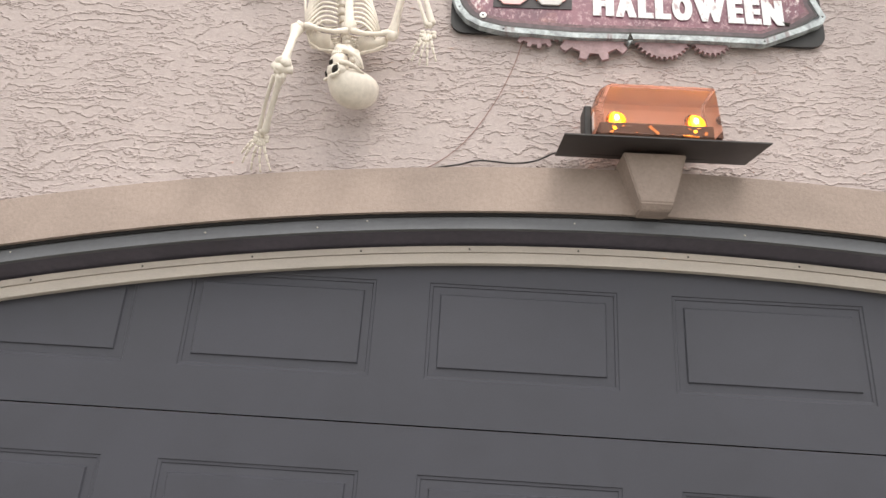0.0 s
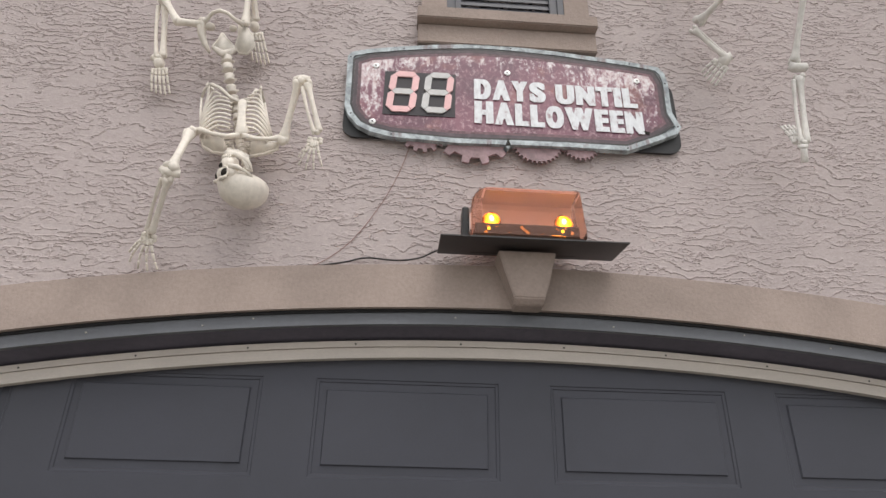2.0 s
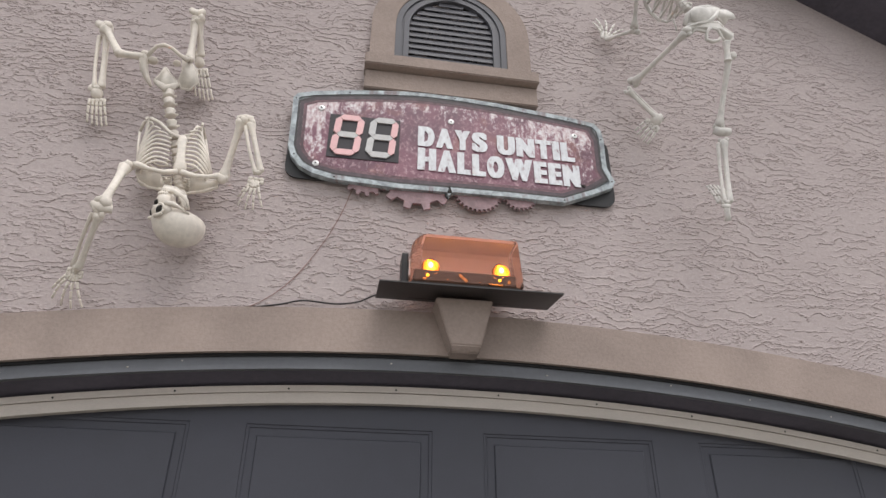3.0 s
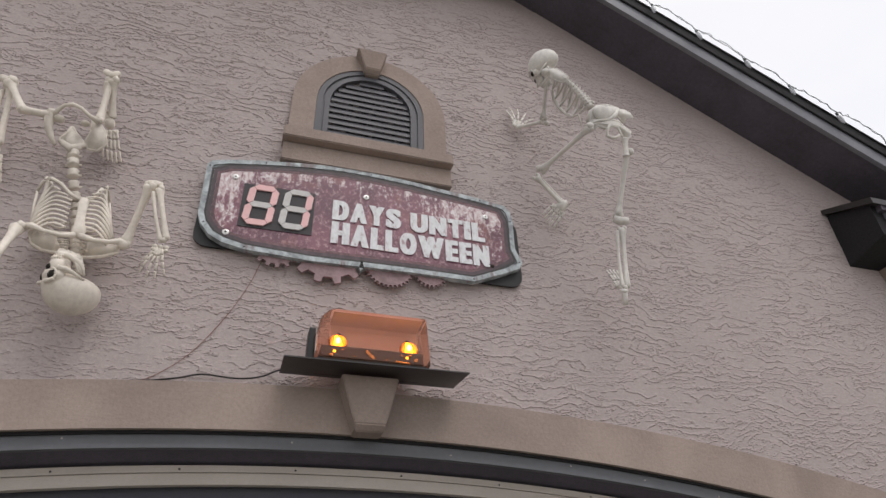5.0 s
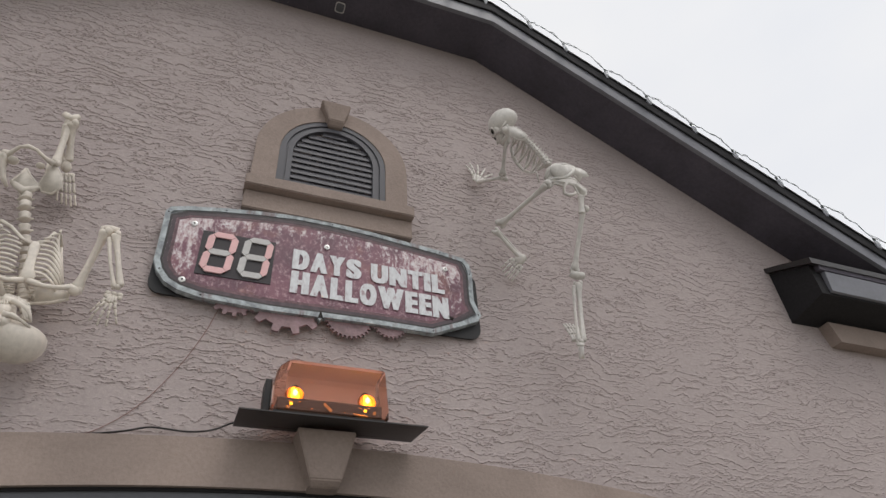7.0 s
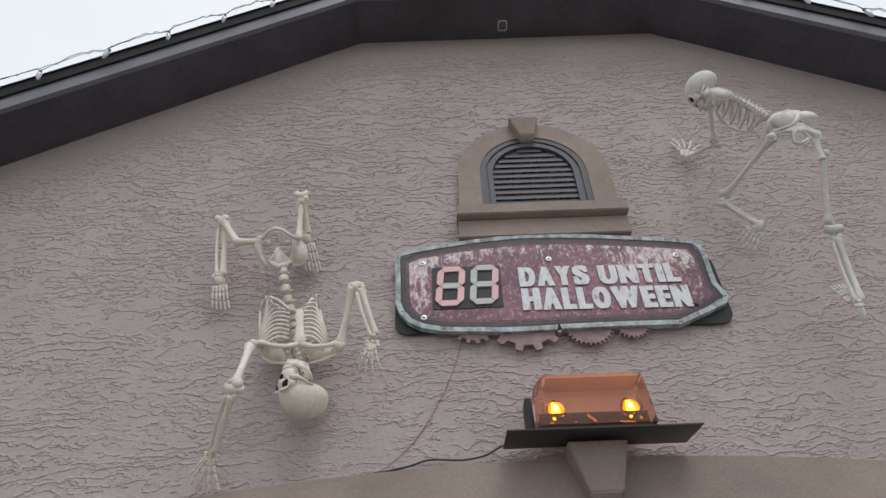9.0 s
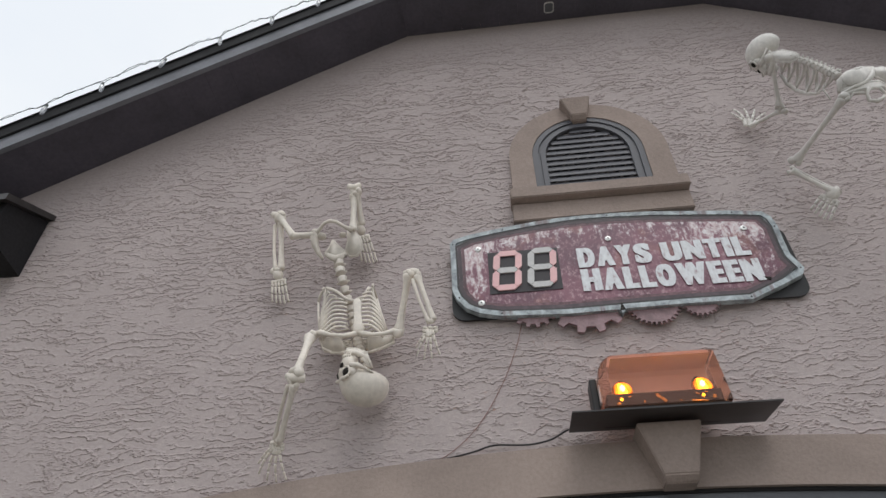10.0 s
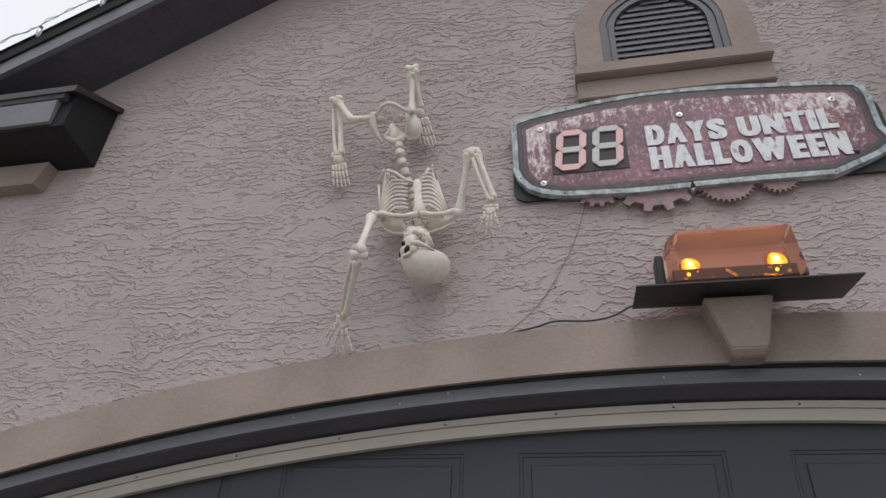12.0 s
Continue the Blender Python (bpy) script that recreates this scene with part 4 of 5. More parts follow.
# ---- string lights along both roof edges ----
def string_lights(xs, label):
    s = tagged(holder("string_lights", xs[0], -OVER - 0.03, soffit_z(xs[0]) + 0.17), label, "string lights", "roof string lights")
    o = Vector((xs[0], -OVER - 0.03, soffit_z(xs[0]) + 0.17))
    pts, rnd = [], random.Random(int(abs(xs[0]) * 100))
    for a, b in zip(xs, xs[1:]):
        high = rnd.uniform(0.022, 0.046)
        for k in range(11):
            t = k / 11
            x = a + (b - a) * t
            lift = -0.002 + high * math.sin(math.pi * t) ** 0.8 * (0.7 + 0.6 * t) + rnd.uniform(-0.003, 0.003)
            pts.append(Vector((x, -OVER - 0.066 + rnd.uniform(-0.006, 0.006), soffit_z(x) + 0.165 + lift)) - o)
    bm = bmesh.new()
    sweep(bm, pts, 0.0017, 5)
    part("wire", bm, GREENWIRE, s)
    bm = bmesh.new()
    sweep(bm, [p + Vector((rnd.uniform(-.006, .006), rnd.uniform(-.008, .004), rnd.uniform(-.007, .008))) for p in pts], 0.0015, 5)
    part("wire", bm, GREENWIRE, s)
    for x in xs:
        c = Vector((x, -OVER - 0.066, soffit_z(x) + 0.150)) - o
        d = Vector((rnd.uniform(-0.15, 0.25), -0.05, -1)).normalized()
        bm = bmesh.new()
        sweep(bm, [c - d * 0.006, c + d * 0.012], [0.0065, 0.0075], 8)
        sk = part("socket", bm, GREENWIRE, s, "dark clip-on socket")
        bm = bmesh.new()
        sweep(bm, [c + d * 0.0125, c + d * 0.026, c + d * 0.048, c + d * 0.066, c + d * 0.075], [0.007, 0.0112, 0.0115, 0.0075, 0.002], 7)
        part("bulb", bm, CLEAR, sk, "clear faceted bulb")


string_lights([0.55, 0.76, 1.02, 1.23, 1.48, 1.72, 1.98, 2.22, 2.47, 2.73, 3.02, 3.29], "string of clear bulbs on dark wire along the roof edge")
string_lights([-0.62, -0.86, -1.27, -1.5, -1.75, -2.0, -2.27, -2.5, -2.78, -3.06, -3.34], "string of clear bulbs on dark wire, looped along the roof edge")


# ---- plastic skeletons ----
def bone(bm, a, b, r, k0=1.7, k1=1.7, n=8, bow=None):
    """A long bone with a waisted shaft and knobbed ends."""
    a, b = Vector(a), Vector(b)
    d = b - a
    ln = d.length
    u = d / ln
    side = u.orthogonal().normalized()
    pts, rr = [], []
    for t, f in ((0.0, k0 * 0.75), (0.03, k0), (0.08, k0 * 0.92), (0.15, 1.12), (0.3, 0.95), (0.5, 0.9), (0.7, 0.95), (0.86, 1.12), (0.93, k1 * 0.92), (0.975, k1), (1.0, k1 * 0.7)):
        p = a + d * t
        if bow is not None:
            p += Vector(bow) * math.sin(math.pi * t)
        pts.append(p)
        rr.append(r * f)
    sweep(bm, pts, rr, n)
    other = u.cross(side)
    for p, k in ((a, k0), (b, k1)):
        if k > 1.45:
            for s in (-1, 1):
                blob(bm, p + other * s * r * k * 0.62, (side, other, u), (r * k * 0.75, r * k * 0.62, r * k * 0.85), 1)


def pair(bm, a, b, r, normal, gap):
    """Two thin bones side by side, as in a forearm or a shin."""
    a, b = Vector(a), Vector(b)
    s = (b - a).cross(Vector(normal)).normalized()
    bone(bm, a + s * gap * 0.3, b + s * gap * 0.45, r * 1.15, 1.7, 1.35)
    bone(bm, a - s * gap * 0.75 + (b - a) * 0.05, b - s * gap * 0.5, r * 0.72, 1.3, 1.5, bow=-s * gap * 0.22)
    mid = b
    blob(bm, mid, XYZ, (r * 1.5, r * 1.5, r * 1.5), 1)


def digits(bm, root, tips, r, joints=4):
    """Finger or toe chains from a root to each tip, with knuckles."""
    root = Vector(root)
    for tip, lift in tips:
        tip = Vector(tip)
        start = root + (tip - root) * 0.16
        pts, rr = [], []
        for k in range(joints):
            p = start + (tip - start) * (k / joints)
            q = start + (tip - start) * ((k + 0.86) / joints)
            up = Vector(lift)
            w0, w1 = math.sin(math.pi * k / joints), math.sin(math.pi * (k + 0.86) / joints)
            p, q = p + up * w0, q + up * w1
            f = 1.0 - 0.13 * k
            sweep(bm, [p, p + (q - p) * 0.12, p + (q - p) * 0.5, p + (q - p) * 0.88, q], [r * f * 0.9, r * f * 1.25, r * f * 0.78, r * f * 1.15, r * f * 0.7], 6)


def hand(bm, wrist, tip, normal, width, r=0.0058, thumb=1, fan=1.0):
    """Carpals, metacarpals and five fingers; tip is the middle finger's."""
    w, t, nrm = Vector(wrist), Vector(tip), Vector(normal).normalized()
    d = t - w
    s = d.normalized().cross(nrm).normalized()
    for k in range(-1, 2):
        blob(bm, w + d * 0.07 + s * k * width * 0.17, XYZ, (r * 1.7, r * 1.5, r * 1.7), 1)
        blob(bm, w + d * 0.15 + s * k * width * 0.19, XYZ, (r * 1.5, r * 1.4, r * 1.6), 1)
    lift = -nrm * 0.012
    tips = []
    for k, ln in ((-1.5, 0.86), (-0.5, 0.98), (0.5, 1.0), (1.5, 0.90)):
        k2 = k * thumb
        tips.append((w + d * ln + s * k2 * width * 0.36 * fan, lift))
    tips.append((w + d * 0.66 - s * -thumb * width * 0.62 * fan, lift * 0.6))
    digits(bm, w, tips, r)


def foot(bm, ankle, toe, normal, width, heel=None, r=0.0055):
    a, t, nrm = Vector(ankle), Vector(toe), Vector(normal).normalized()
    d = t - a
    s = d.normalized().cross(nrm).normalized()
    blob(bm, a + d * 0.04, (s, nrm, d.normalized()), (width * 0.29, width * 0.26, width * 0.32), 2)
    h = Vector(heel) if heel is not None else a - d * 0.12 + nrm * 0.01
    sweep(bm, [a, (a + h) / 2, h], [width * 0.20, width * 0.17, width * 0.21], 8)
    for k in range(-1, 2):
        blob(bm, a + d * 0.24 + s * k * width * 0.22, XYZ, (r * 2.0, r * 1.8, r * 2.0), 1)
    tips = [(a + d * ln + s * k * width * 0.22, -nrm * 0.008) for k, ln in ((-2, 0.86), (-1, 0.93), (0, 0.97), (1, 1.0), (2, 0.98))]
    for (tip, lift), k in zip(tips, (-2, -1, 0, 1, 2)):
        digits(bm, a + d * 0.05 + s * k * width * 0.15, [(tip, lift)], r, 3)


def skull(bm, c, fwd, up, size=1.0):
    """Cranium, brow, cheek, jaw and teeth; dark blobs (second material) paint in the sockets' and nose's shade."""
    f = Vector(fwd).normalized()
    u = Vector(up)
    u = (u - f * u.dot(f)).normalized()
    r = f.cross(u)
    ax = (f, r, u)
    c = Vector(c)
    S = size

    def P(a, b, h):
        return c + (f * a + r * b + u * h) * S

    def shape(p):
        q = p.copy()
        if q.x > 0:
            q.y *= 1 - 0.16 * q.x
            if q.z > 0.2:
                q.x *= 0.94
        if q.z < -0.35:
            q.z = -0.35 + (q.z + 0.35) * 0.55
        return q

    blob(bm, P(-0.006, 0, 0.018), ax, (0.098 * S, 0.073 * S, 0.080 * S), 3, 0, shape)
    # face: brow, cheekbones, upper jaw
    blob(bm, P(0.062, 0, -0.012), ax, (0.034 * S, 0.056 * S, 0.030 * S), 2)
    blob(bm, P(0.066, 0, -0.050), ax, (0.026 * S, 0.038 * S, 0.036 * S), 2)
    for s in (-1, 1):
        sweep(bm, [P(0.074, s * 0.038, -0.034), P(0.050, s * 0.054, -0.036), P(0.018, s * 0.062, -0.026), P(-0.010, s * 0.062, -0.016)], [0.012 * S, 0.009 * S, 0.005 * S, 0.005 * S], 7)
        blob(bm, P(0.075, s * 0.029, -0.008), ax, (0.0185 * S, 0.0195 * S, 0.0195 * S), 2, 1)
        rim = [P(0.086 - 0.010 * abs(math.cos(k * 0.5236)) * (1 if math.cos(k * 0.5236) > 0 else 0.3), s * (0.029 + 0.022 * math.cos(k * 0.5236)), -0.008 + 0.022 * math.sin(k * 0.5236)) for k in range(13)]
        sweep(bm, rim, 0.0036 * S, 6)
        sweep(bm, [P(0.086, s * 0.010, 0.016), P(0.089, s * 0.028, 0.018), P(0.078, s * 0.050, 0.008)], [0.006 * S, 0.007 * S, 0.006 * S], 7)
        # hanging jaw
        sweep(bm, [P(-0.006, s * 0.058, -0.034), P(0.006, s * 0.054, -0.058), P(0.020, s * 0.046, -0.074), P(0.052, s * 0.033, -0.087), P(0.074, s * 0.012, -0.091), P(0.078, 0, -0.091)],
              [0.005 * S, 0.007 * S, 0.0095 * S, 0.0095 * S, 0.010 * S, 0.010 * S], 8)
        plate(bm, [P(-0.006, s * 0.056, -0.036), P(0.014, s * 0.055, -0.040), P(0.034, s * 0.043, -0.076), P(0.016, s * 0.048, -0.088)], 0.007 * S)
        plate(bm, [P(0.018, s * 0.047, -0.072), P(0.052, s * 0.032, -0.080), P(0.052, s * 0.031, -0.103), P(0.018, s * 0.046, -0.092)], 0.008 * S)
        plate(bm, [P(0.050, s * 0.033, -0.080), P(0.077, s * 0.002, -0.083), P(0.077, s * 0.002, -0.107), P(0.050, s * 0.032, -0.103)], 0.008 * S)
        blob(bm, P(0.089, s * 0.006, -0.040), ax, (0.007 * S, 0.0065 * S, 0.012 * S), 1, 1)
    for i in range(9):
        a = (i - 4) * 0.21
        blob(bm, P(0.044 + 0.044 * math.cos(a), 0.038 * math.sin(a), -0.073), ax, (0.0045 * S, 0.0048 * S, 0.008 * S), 1)
        blob(bm, P(0.042 + 0.040 * math.cos(a), 0.036 * math.sin(a), -0.084), ax, (0.0045 * S, 0.0046 * S, 0.007 * S), 1)


def spine(bm, pts, r0, r1, count, back):
    """A row of vertebrae with short processes."""
    P = [Vector(p) for p in pts]
    for i in range(count):
        t = i / (count - 1) * (len(P) - 1)
        k = min(int(t), len(P) - 2)
        c = P[k].lerp(P[k + 1], t - k)
        d = (P[k + 1] - P[k]).normalized()
        r = r0 + (r1 - r0) * i / (count - 1)
        h = (P[-1] - P[0]).length / count
        sweep(bm, [c - d * h * 0.40, c - d * h * 0.30, c, c + d * h * 0.30, c + d * h * 0.40], [r * 0.95, r * 1.1, r * 0.82, r * 1.1, r * 0.95], 9)
        bk = Vector(back).normalized()
        s = d.cross(bk).normalized()
        sweep(bm, [c + bk * r * 0.6, c + bk * r * 1.9 + d * h * 0.25], [r * 0.35, r * 0.22], 5)
        for q in (-1, 1):
            sweep(bm, [c + bk * r * 0.4, c + bk * r * 0.7 + s * q * r * 1.35], [r * 0.34, r * 0.2], 5)


WALLN = Vector((0, 1, 0))

def ribs(bm, centre, rows, r):
    """Rib pairs from back to breastbone; a row is (half width, back z, side z, front z, front x)."""
    cx, yb, ym, yf = centre
    for w, zb, zs, zf, xf, sh in rows:
        for q in (-1, 1):
            c = cx + sh
            pts = [(c + q * 0.012, yb, zb), (c + q * w * 0.55, yb + 0.012, zb + (zs - zb) * 0.2), (c + q * w * 0.92, yb - 0.018, zs + (zb - zs) * 0.25), (c + q * w, ym, zs), (c + q * w * 0.90, ym - 0.030, zs + (zf - zs) * 0.55),
                   (c + q * (xf + (w * 0.9 - xf) * 0.66), yf + 0.012, zf + 0.012), (c + q * (xf + (w * 0.9 - xf) * 0.32), yf + 0.002, zf + 0.010), (c + q * xf, yf, zf)]
            fine = []
            for a, b, cc, dd in zip([pts[0]] + pts, pts, pts[1:], pts[2:] + [pts[-1]]):
                p0, p1, p2, p3 = Vector(a), Vector(b), Vector(cc), Vector(dd)
                for t in (0.0, 0.33, 0.67):
                    fine.append(0.5 * (2 * p1 + (p2 - p0) * t + (2 * p0 - 5 * p1 + 4 * p2 - p3) * t * t + (3 * p1 - p0 - 3 * p2 + p3) * t ** 3))
            fine.append(Vector(pts[-1]))
            sweep(bm, fine, [r * (0.85 + 0.25 * math.sin(math.pi * k / (len(fine) - 1))) for k in range(len(fine))], 6, flat=((0, 1, 0), 0.75))


def plate(bm, pts, thick):
    """A thin moulded plate with a raised edge, through points in order."""
    P = [Vector(p) for p in pts]
    n = (P[1] - P[0]).cross(P[2] - P[0]).normalized() * thick / 2
    a, b = [bm.verts.new(p + n) for p in P], [bm.verts.new(p - n) for p in P]
    bm.faces.new(a)
    bm.faces.new(b[::-1])
    for i in range(len(P)):
        j = (i + 1) % len(P)
        bm.faces.new((a[i], b[i], b[j], a[j]))
    sweep(bm, P + [P[0]], thick * 0.55, 6)


# first skeleton, climbing head down
bm = bmesh.new()
skull(bm, (-0.907, -0.115, 2.718), (-0.80, -0.58, -0.05), (0.10, 0.35, -0.93), 0.88)
spine(bm, [(-0.909, -0.085, 2.790), (-0.933, -0.080, 2.856), (-0.951, -0.075, 2.900)], 0.012, 0.014, 6, (0, 1, 0))
spine(bm, [(-0.951, -0.070, 2.897), (-0.974, -0.060, 2.987), (-0.996, -0.070, 3.076)], 0.014, 0.016, 7, (0, 1, 0))
spine(bm, [(-0.997, -0.085, 3.075), (-1.012, -0.100, 3.124), (-1.030, -0.105, 3.187), (-1.045, -0.100, 3.241)], 0.0165, 0.019, 5, (0, 1, 0))
RX, RT, RL = -0.965, 2.902, 3.016
rows = []
for k in range(11):
    t = k / 6.6
    zf = RT + (RL - RT) * (0.02 + t)
    zs = zf - 0.020 - 0.056 * min(t, 1.0)
    rows.append((0.096 + 0.021 * math.sin(math.pi * (0.15 + 0.5 * t)) - 0.010 * max(0.0, t - 1.0), zs - 0.016, zs, zf, min(0.092, 0.012 + 0.15 * max(0.0, t - 0.98)), 0.010 * (1 - t) - 0.002 - 0.020 * max(0.0, t - 0.95)))
ribs(bm, (RX, -0.055, -0.100, -0.152), rows, 0.0044)
# shoulder blades behind the cage
plate(bm, [(-1.076, -0.068, 2.915), (-1.016, -0.062, 2.917), (-0.992, -0.060, 2.880), (-1.012, -0.064, 2.862), (-1.064, -0.070, 2.868)], 0.006)
plate(bm, [(-0.832, -0.072, 2.910), (-0.898, -0.064, 2.912), (-0.926, -0.062, 2.874), (-0.895, -0.066, 2.857), (-0.836, -0.074, 2.868)], 0.006)
# breastbone, lower margins and the upright strips at the sides
sweep(bm, [(-0.946, -0.150, 3.026), (-0.942, -0.155, 3.005), (-0.937, -0.157, 2.963), (-0.932, -0.157, 2.920), (-0.928, -0.152, 2.896), (-0.927, -0.146, 2.877)], [0.010, 0.016, 0.013, 0.015, 0.022, 0.012], 10, flat=((0, 1, 0), 0.42))
sweep(bm, [(-0.953, -0.150, 3.016), (-0.987, -0.148, 3.034), (-1.029, -0.140, 3.077), (-1.067, -0.125, 3.105), (-1.094, -0.110, 3.097), (-1.103, -0.100, 3.064)], [0.0055, 0.0055, 0.006, 0.007, 0.006, 0.005], 7)
sweep(bm, [(-0.936, -0.150, 3.016), (-0.922, -0.145, 3.036), (-0.912, -0.130, 3.089), (-0.898, -0.115, 3.095), (-0.885, -0.100, 3.059)], [0.0055, 0.0055, 0.0065, 0.006, 0.005], 7)
sweep(bm, [(-1.104, -0.100, 3.069), (-1.095, -0.100, 3.001), (-1.079, -0.105, 2.928)], [0.004, 0.0045, 0.006], 6)
sweep(bm, [(-0.885, -0.100, 3.059), (-0.863, -0.100, 2.980), (-0.843, -0.105, 2.919)], [0.004, 0.0045, 0.006], 6)
# collar bones and shoulder plates
sweep(bm, [(-0.933, -0.148, 2.883), (-0.976, -0.150, 2.874), (-1.026, -0.146, 2.884), (-1.065, -0.138, 2.902), (-1.084, -0.135, 2.895)], [0.010, 0.0075, 0.007, 0.011, 0.014], 9)
sweep(bm, [(-0.923, -0.148, 2.883), (-0.880, -0.150, 2.870), (-0.837, -0.146, 2.874), (-0.812, -0.138, 2.887), (-0.793, -0.132, 2.881)], [0.010, 0.0075, 0.007, 0.011, 0.014], 9)
plate(bm, [(-1.073, -0.120, 2.891), (-1.002, -0.095, 2.901), (-1.003, -0.080, 2.856), (-1.039, -0.085, 2.857), (-1.062, -0.105, 2.861)], 0.006)
plate(bm, [(-0.907, -0.095, 2.895), (-0.807, -0.118, 2.881), (-0.814, -0.110, 2.862), (-0.855, -0.090, 2.855), (-0.901, -0.080, 2.850)], 0.006)
sweep(bm, [(-1.062, -0.105, 2.859), (-1.035, -0.082, 2.854), (-0.978, -0.075, 2.854), (-0.909, -0.078, 2.847), (-0.855, -0.090, 2.853), (-0.810, -0.110, 2.861)], 0.005, 7)
for p in ((-0.985, -0.085, 2.891), (-0.970, -0.082, 2.874), (-0.922, -0.085, 2.888), (-0.909, -0.082, 2.871)):
    blob(bm, p, XYZ, (0.007, 0.006, 0.006), 1)
# arms
blob(bm, (-1.095, -0.135, 2.891), XYZ, (0.019, 0.018, 0.018), 2)
bone(bm, (-1.097, -0.145, 2.885), (-1.090, -0.240, 2.677), 0.0135, 1.6, 2.0)
sweep(bm, [(-1.118, -0.235, 2.681), (-1.086, -0.245, 2.664), (-1.060, -0.235, 2.667)], [0.012, 0.014, 0.013], 9)
pair(bm, (-1.098, -0.232, 2.654), (-1.166, -0.105, 2.532), 0.0080, WALLN, 0.020)
hand(bm, (-1.169, -0.095, 2.533), (-1.195, -0.020, 2.432), (0.15, 1, 0.1), 0.104, thumb=-1, fan=0.95)
blob(bm, (-0.797, -0.130, 2.882), XYZ, (0.019, 0.018, 0.018), 2)
bone(bm, (-0.795, -0.125, 2.890), (-0.749, -0.222, 3.063), 0.0125, 1.6, 1.7)
sweep(bm, [(-0.762, -0.215, 3.074), (-0.736, -0.230, 3.066), (-0.713, -0.225, 3.066)], [0.011, 0.013, 0.011], 9)
pair(bm, (-0.724, -0.228, 3.047), (-0.671, -0.208, 2.867), 0.0078, WALLN, 0.018)
hand(bm, (-0.674, -0.205, 2.851), (-0.684, -0.185, 2.732), (0.1, 1, 0.3), 0.100, 0.0056, thumb=-1, fan=0.72)
# hips: thin pubic arch, one wing edge-on, one facing out, sacrum plate between
sweep(bm, [(-1.145, -0.135, 3.365), (-1.128, -0.150, 3.381), (-1.105, -0.168, 3.399), (-1.078, -0.175, 3.403), (-1.051, -0.172, 3.396), (-1.025, -0.158, 3.381), (-0.995, -0.140, 3.375)], [0.012, 0.008, 0.0065, 0.008, 0.0065, 0.007, 0.011], 9)
sweep(bm, [(-1.137, -0.140, 3.378), (-1.149, -0.130, 3.358), (-1.145, -0.120, 3.332), (-1.129, -0.112, 3.297), (-1.110, -0.105, 3.268)], [0.011, 0.016, 0.014, 0.010, 0.006], 9, flat=((0, 1, 0), 1.3))
blob(bm, (-1.120, -0.130, 3.366), XYZ, (0.020, 0.018, 0.014), 2)
blob(bm, (-1.036, -0.128, 3.367), XYZ, (0.015, 0.014, 0.011), 2)
plate(bm, [(-1.017, -0.125, 3.389), (-0.987, -0.125, 3.373), (-0.964, -0.120, 3.341), (-0.957, -0.112, 3.301), (-0.975, -0.102, 3.273), (-1.006, -0.100, 3.276), (-1.023, -0.102, 3.307), (-1.014, -0.112, 3.344)], 0.010)
plate(bm, [(-1.083, -0.095, 3.368), (-1.065, -0.098, 3.341), (-1.030, -0.104, 3.300), (-1.030, -0.106, 3.269), (-1.052, -0.106, 3.256), (-1.082, -0.106, 3.269), (-1.102, -0.104, 3.297), (-1.089, -0.098, 3.336)], 0.012)
sweep(bm, [(-1.102, -0.100, 3.295), (-1.055, -0.112, 3.254), (-1.021, -0.100, 3.291)], [0.009, 0.016, 0.009], 8)
# legs
bone(bm, (-1.144, -0.135, 3.371), (-1.235, -0.150, 3.362), 0.0135, 1.6, 1.15)
bone(bm, (-1.225, -0.150, 3.356), (-1.315, -0.120, 3.503), 0.0135, 1.25, 1.9)
sweep(bm, [(-1.354, -0.110, 3.534), (-1.321, -0.120, 3.510), (-1.302, -0.115, 3.527)], [0.013, 0.017, 0.014], 9)
pair(bm, (-1.319, -0.105, 3.493), (-1.296, -0.070, 3.260), 0.0098, WALLN, 0.024)
foot(bm, (-1.298, -0.062, 3.247), (-1.270, -0.040, 3.106), (0, 1, 0), 0.072, heel=(-1.323, -0.060, 3.269))
bone(bm, (-0.998, -0.125, 3.391), (-1.002, -0.150, 3.589), 0.0125, 1.5, 1.6)
sweep(bm, [(-1.026, -0.160, 3.610), (-1.000, -0.165, 3.590), (-0.980, -0.160, 3.611)], [0.012, 0.015, 0.013], 9)
pair(bm, (-0.996, -0.160, 3.572), (-0.986, -0.080, 3.456), 0.0105, WALLN, 0.022)
foot(bm, (-0.981, -0.075, 3.442), (-0.938, -0.030, 3.279), (0, 1, 0), 0.066)
o = Vector((-1.0, 0, 2.9))
bmesh.ops.translate(bm, verts=bm.verts[:], vec=-o)
tagged(mesh_ob("skeleton_figure", bm, [BONE, HOLLOW], smooth=True, where=Matrix.Translation(o)), "cream plastic skeleton decoration climbing head down on the stucco wall", "skeleton figure")

# second skeleton, crawling up with its back to the street
bm = bmesh.new()
skull(bm, (0.720, -0.335, 3.989), (-0.66, 0.62, -0.42), (-0.25, -0.30, 0.92), 0.78)
BACK = [(0.739, -0.345, 3.946), (0.776, -0.375, 3.886), (0.806, -0.395, 3.817), (0.832, -0.410, 3.742), (0.852, -0.420, 3.677)]
spine(bm, BACK, 0.011, 0.016, 15, (0.1, -0.6, 0.75))
# ribs hang from the back line towards the wall
BELLY = [(0.787, -0.260, 3.939), (0.789, -0.260, 3.875), (0.802, -0.265, 3.822), (0.819, -0.280, 3.771), (0.839, -0.300, 3.738), (0.850, -0.330, 3.721), (0.855, -0.360, 3.712)]
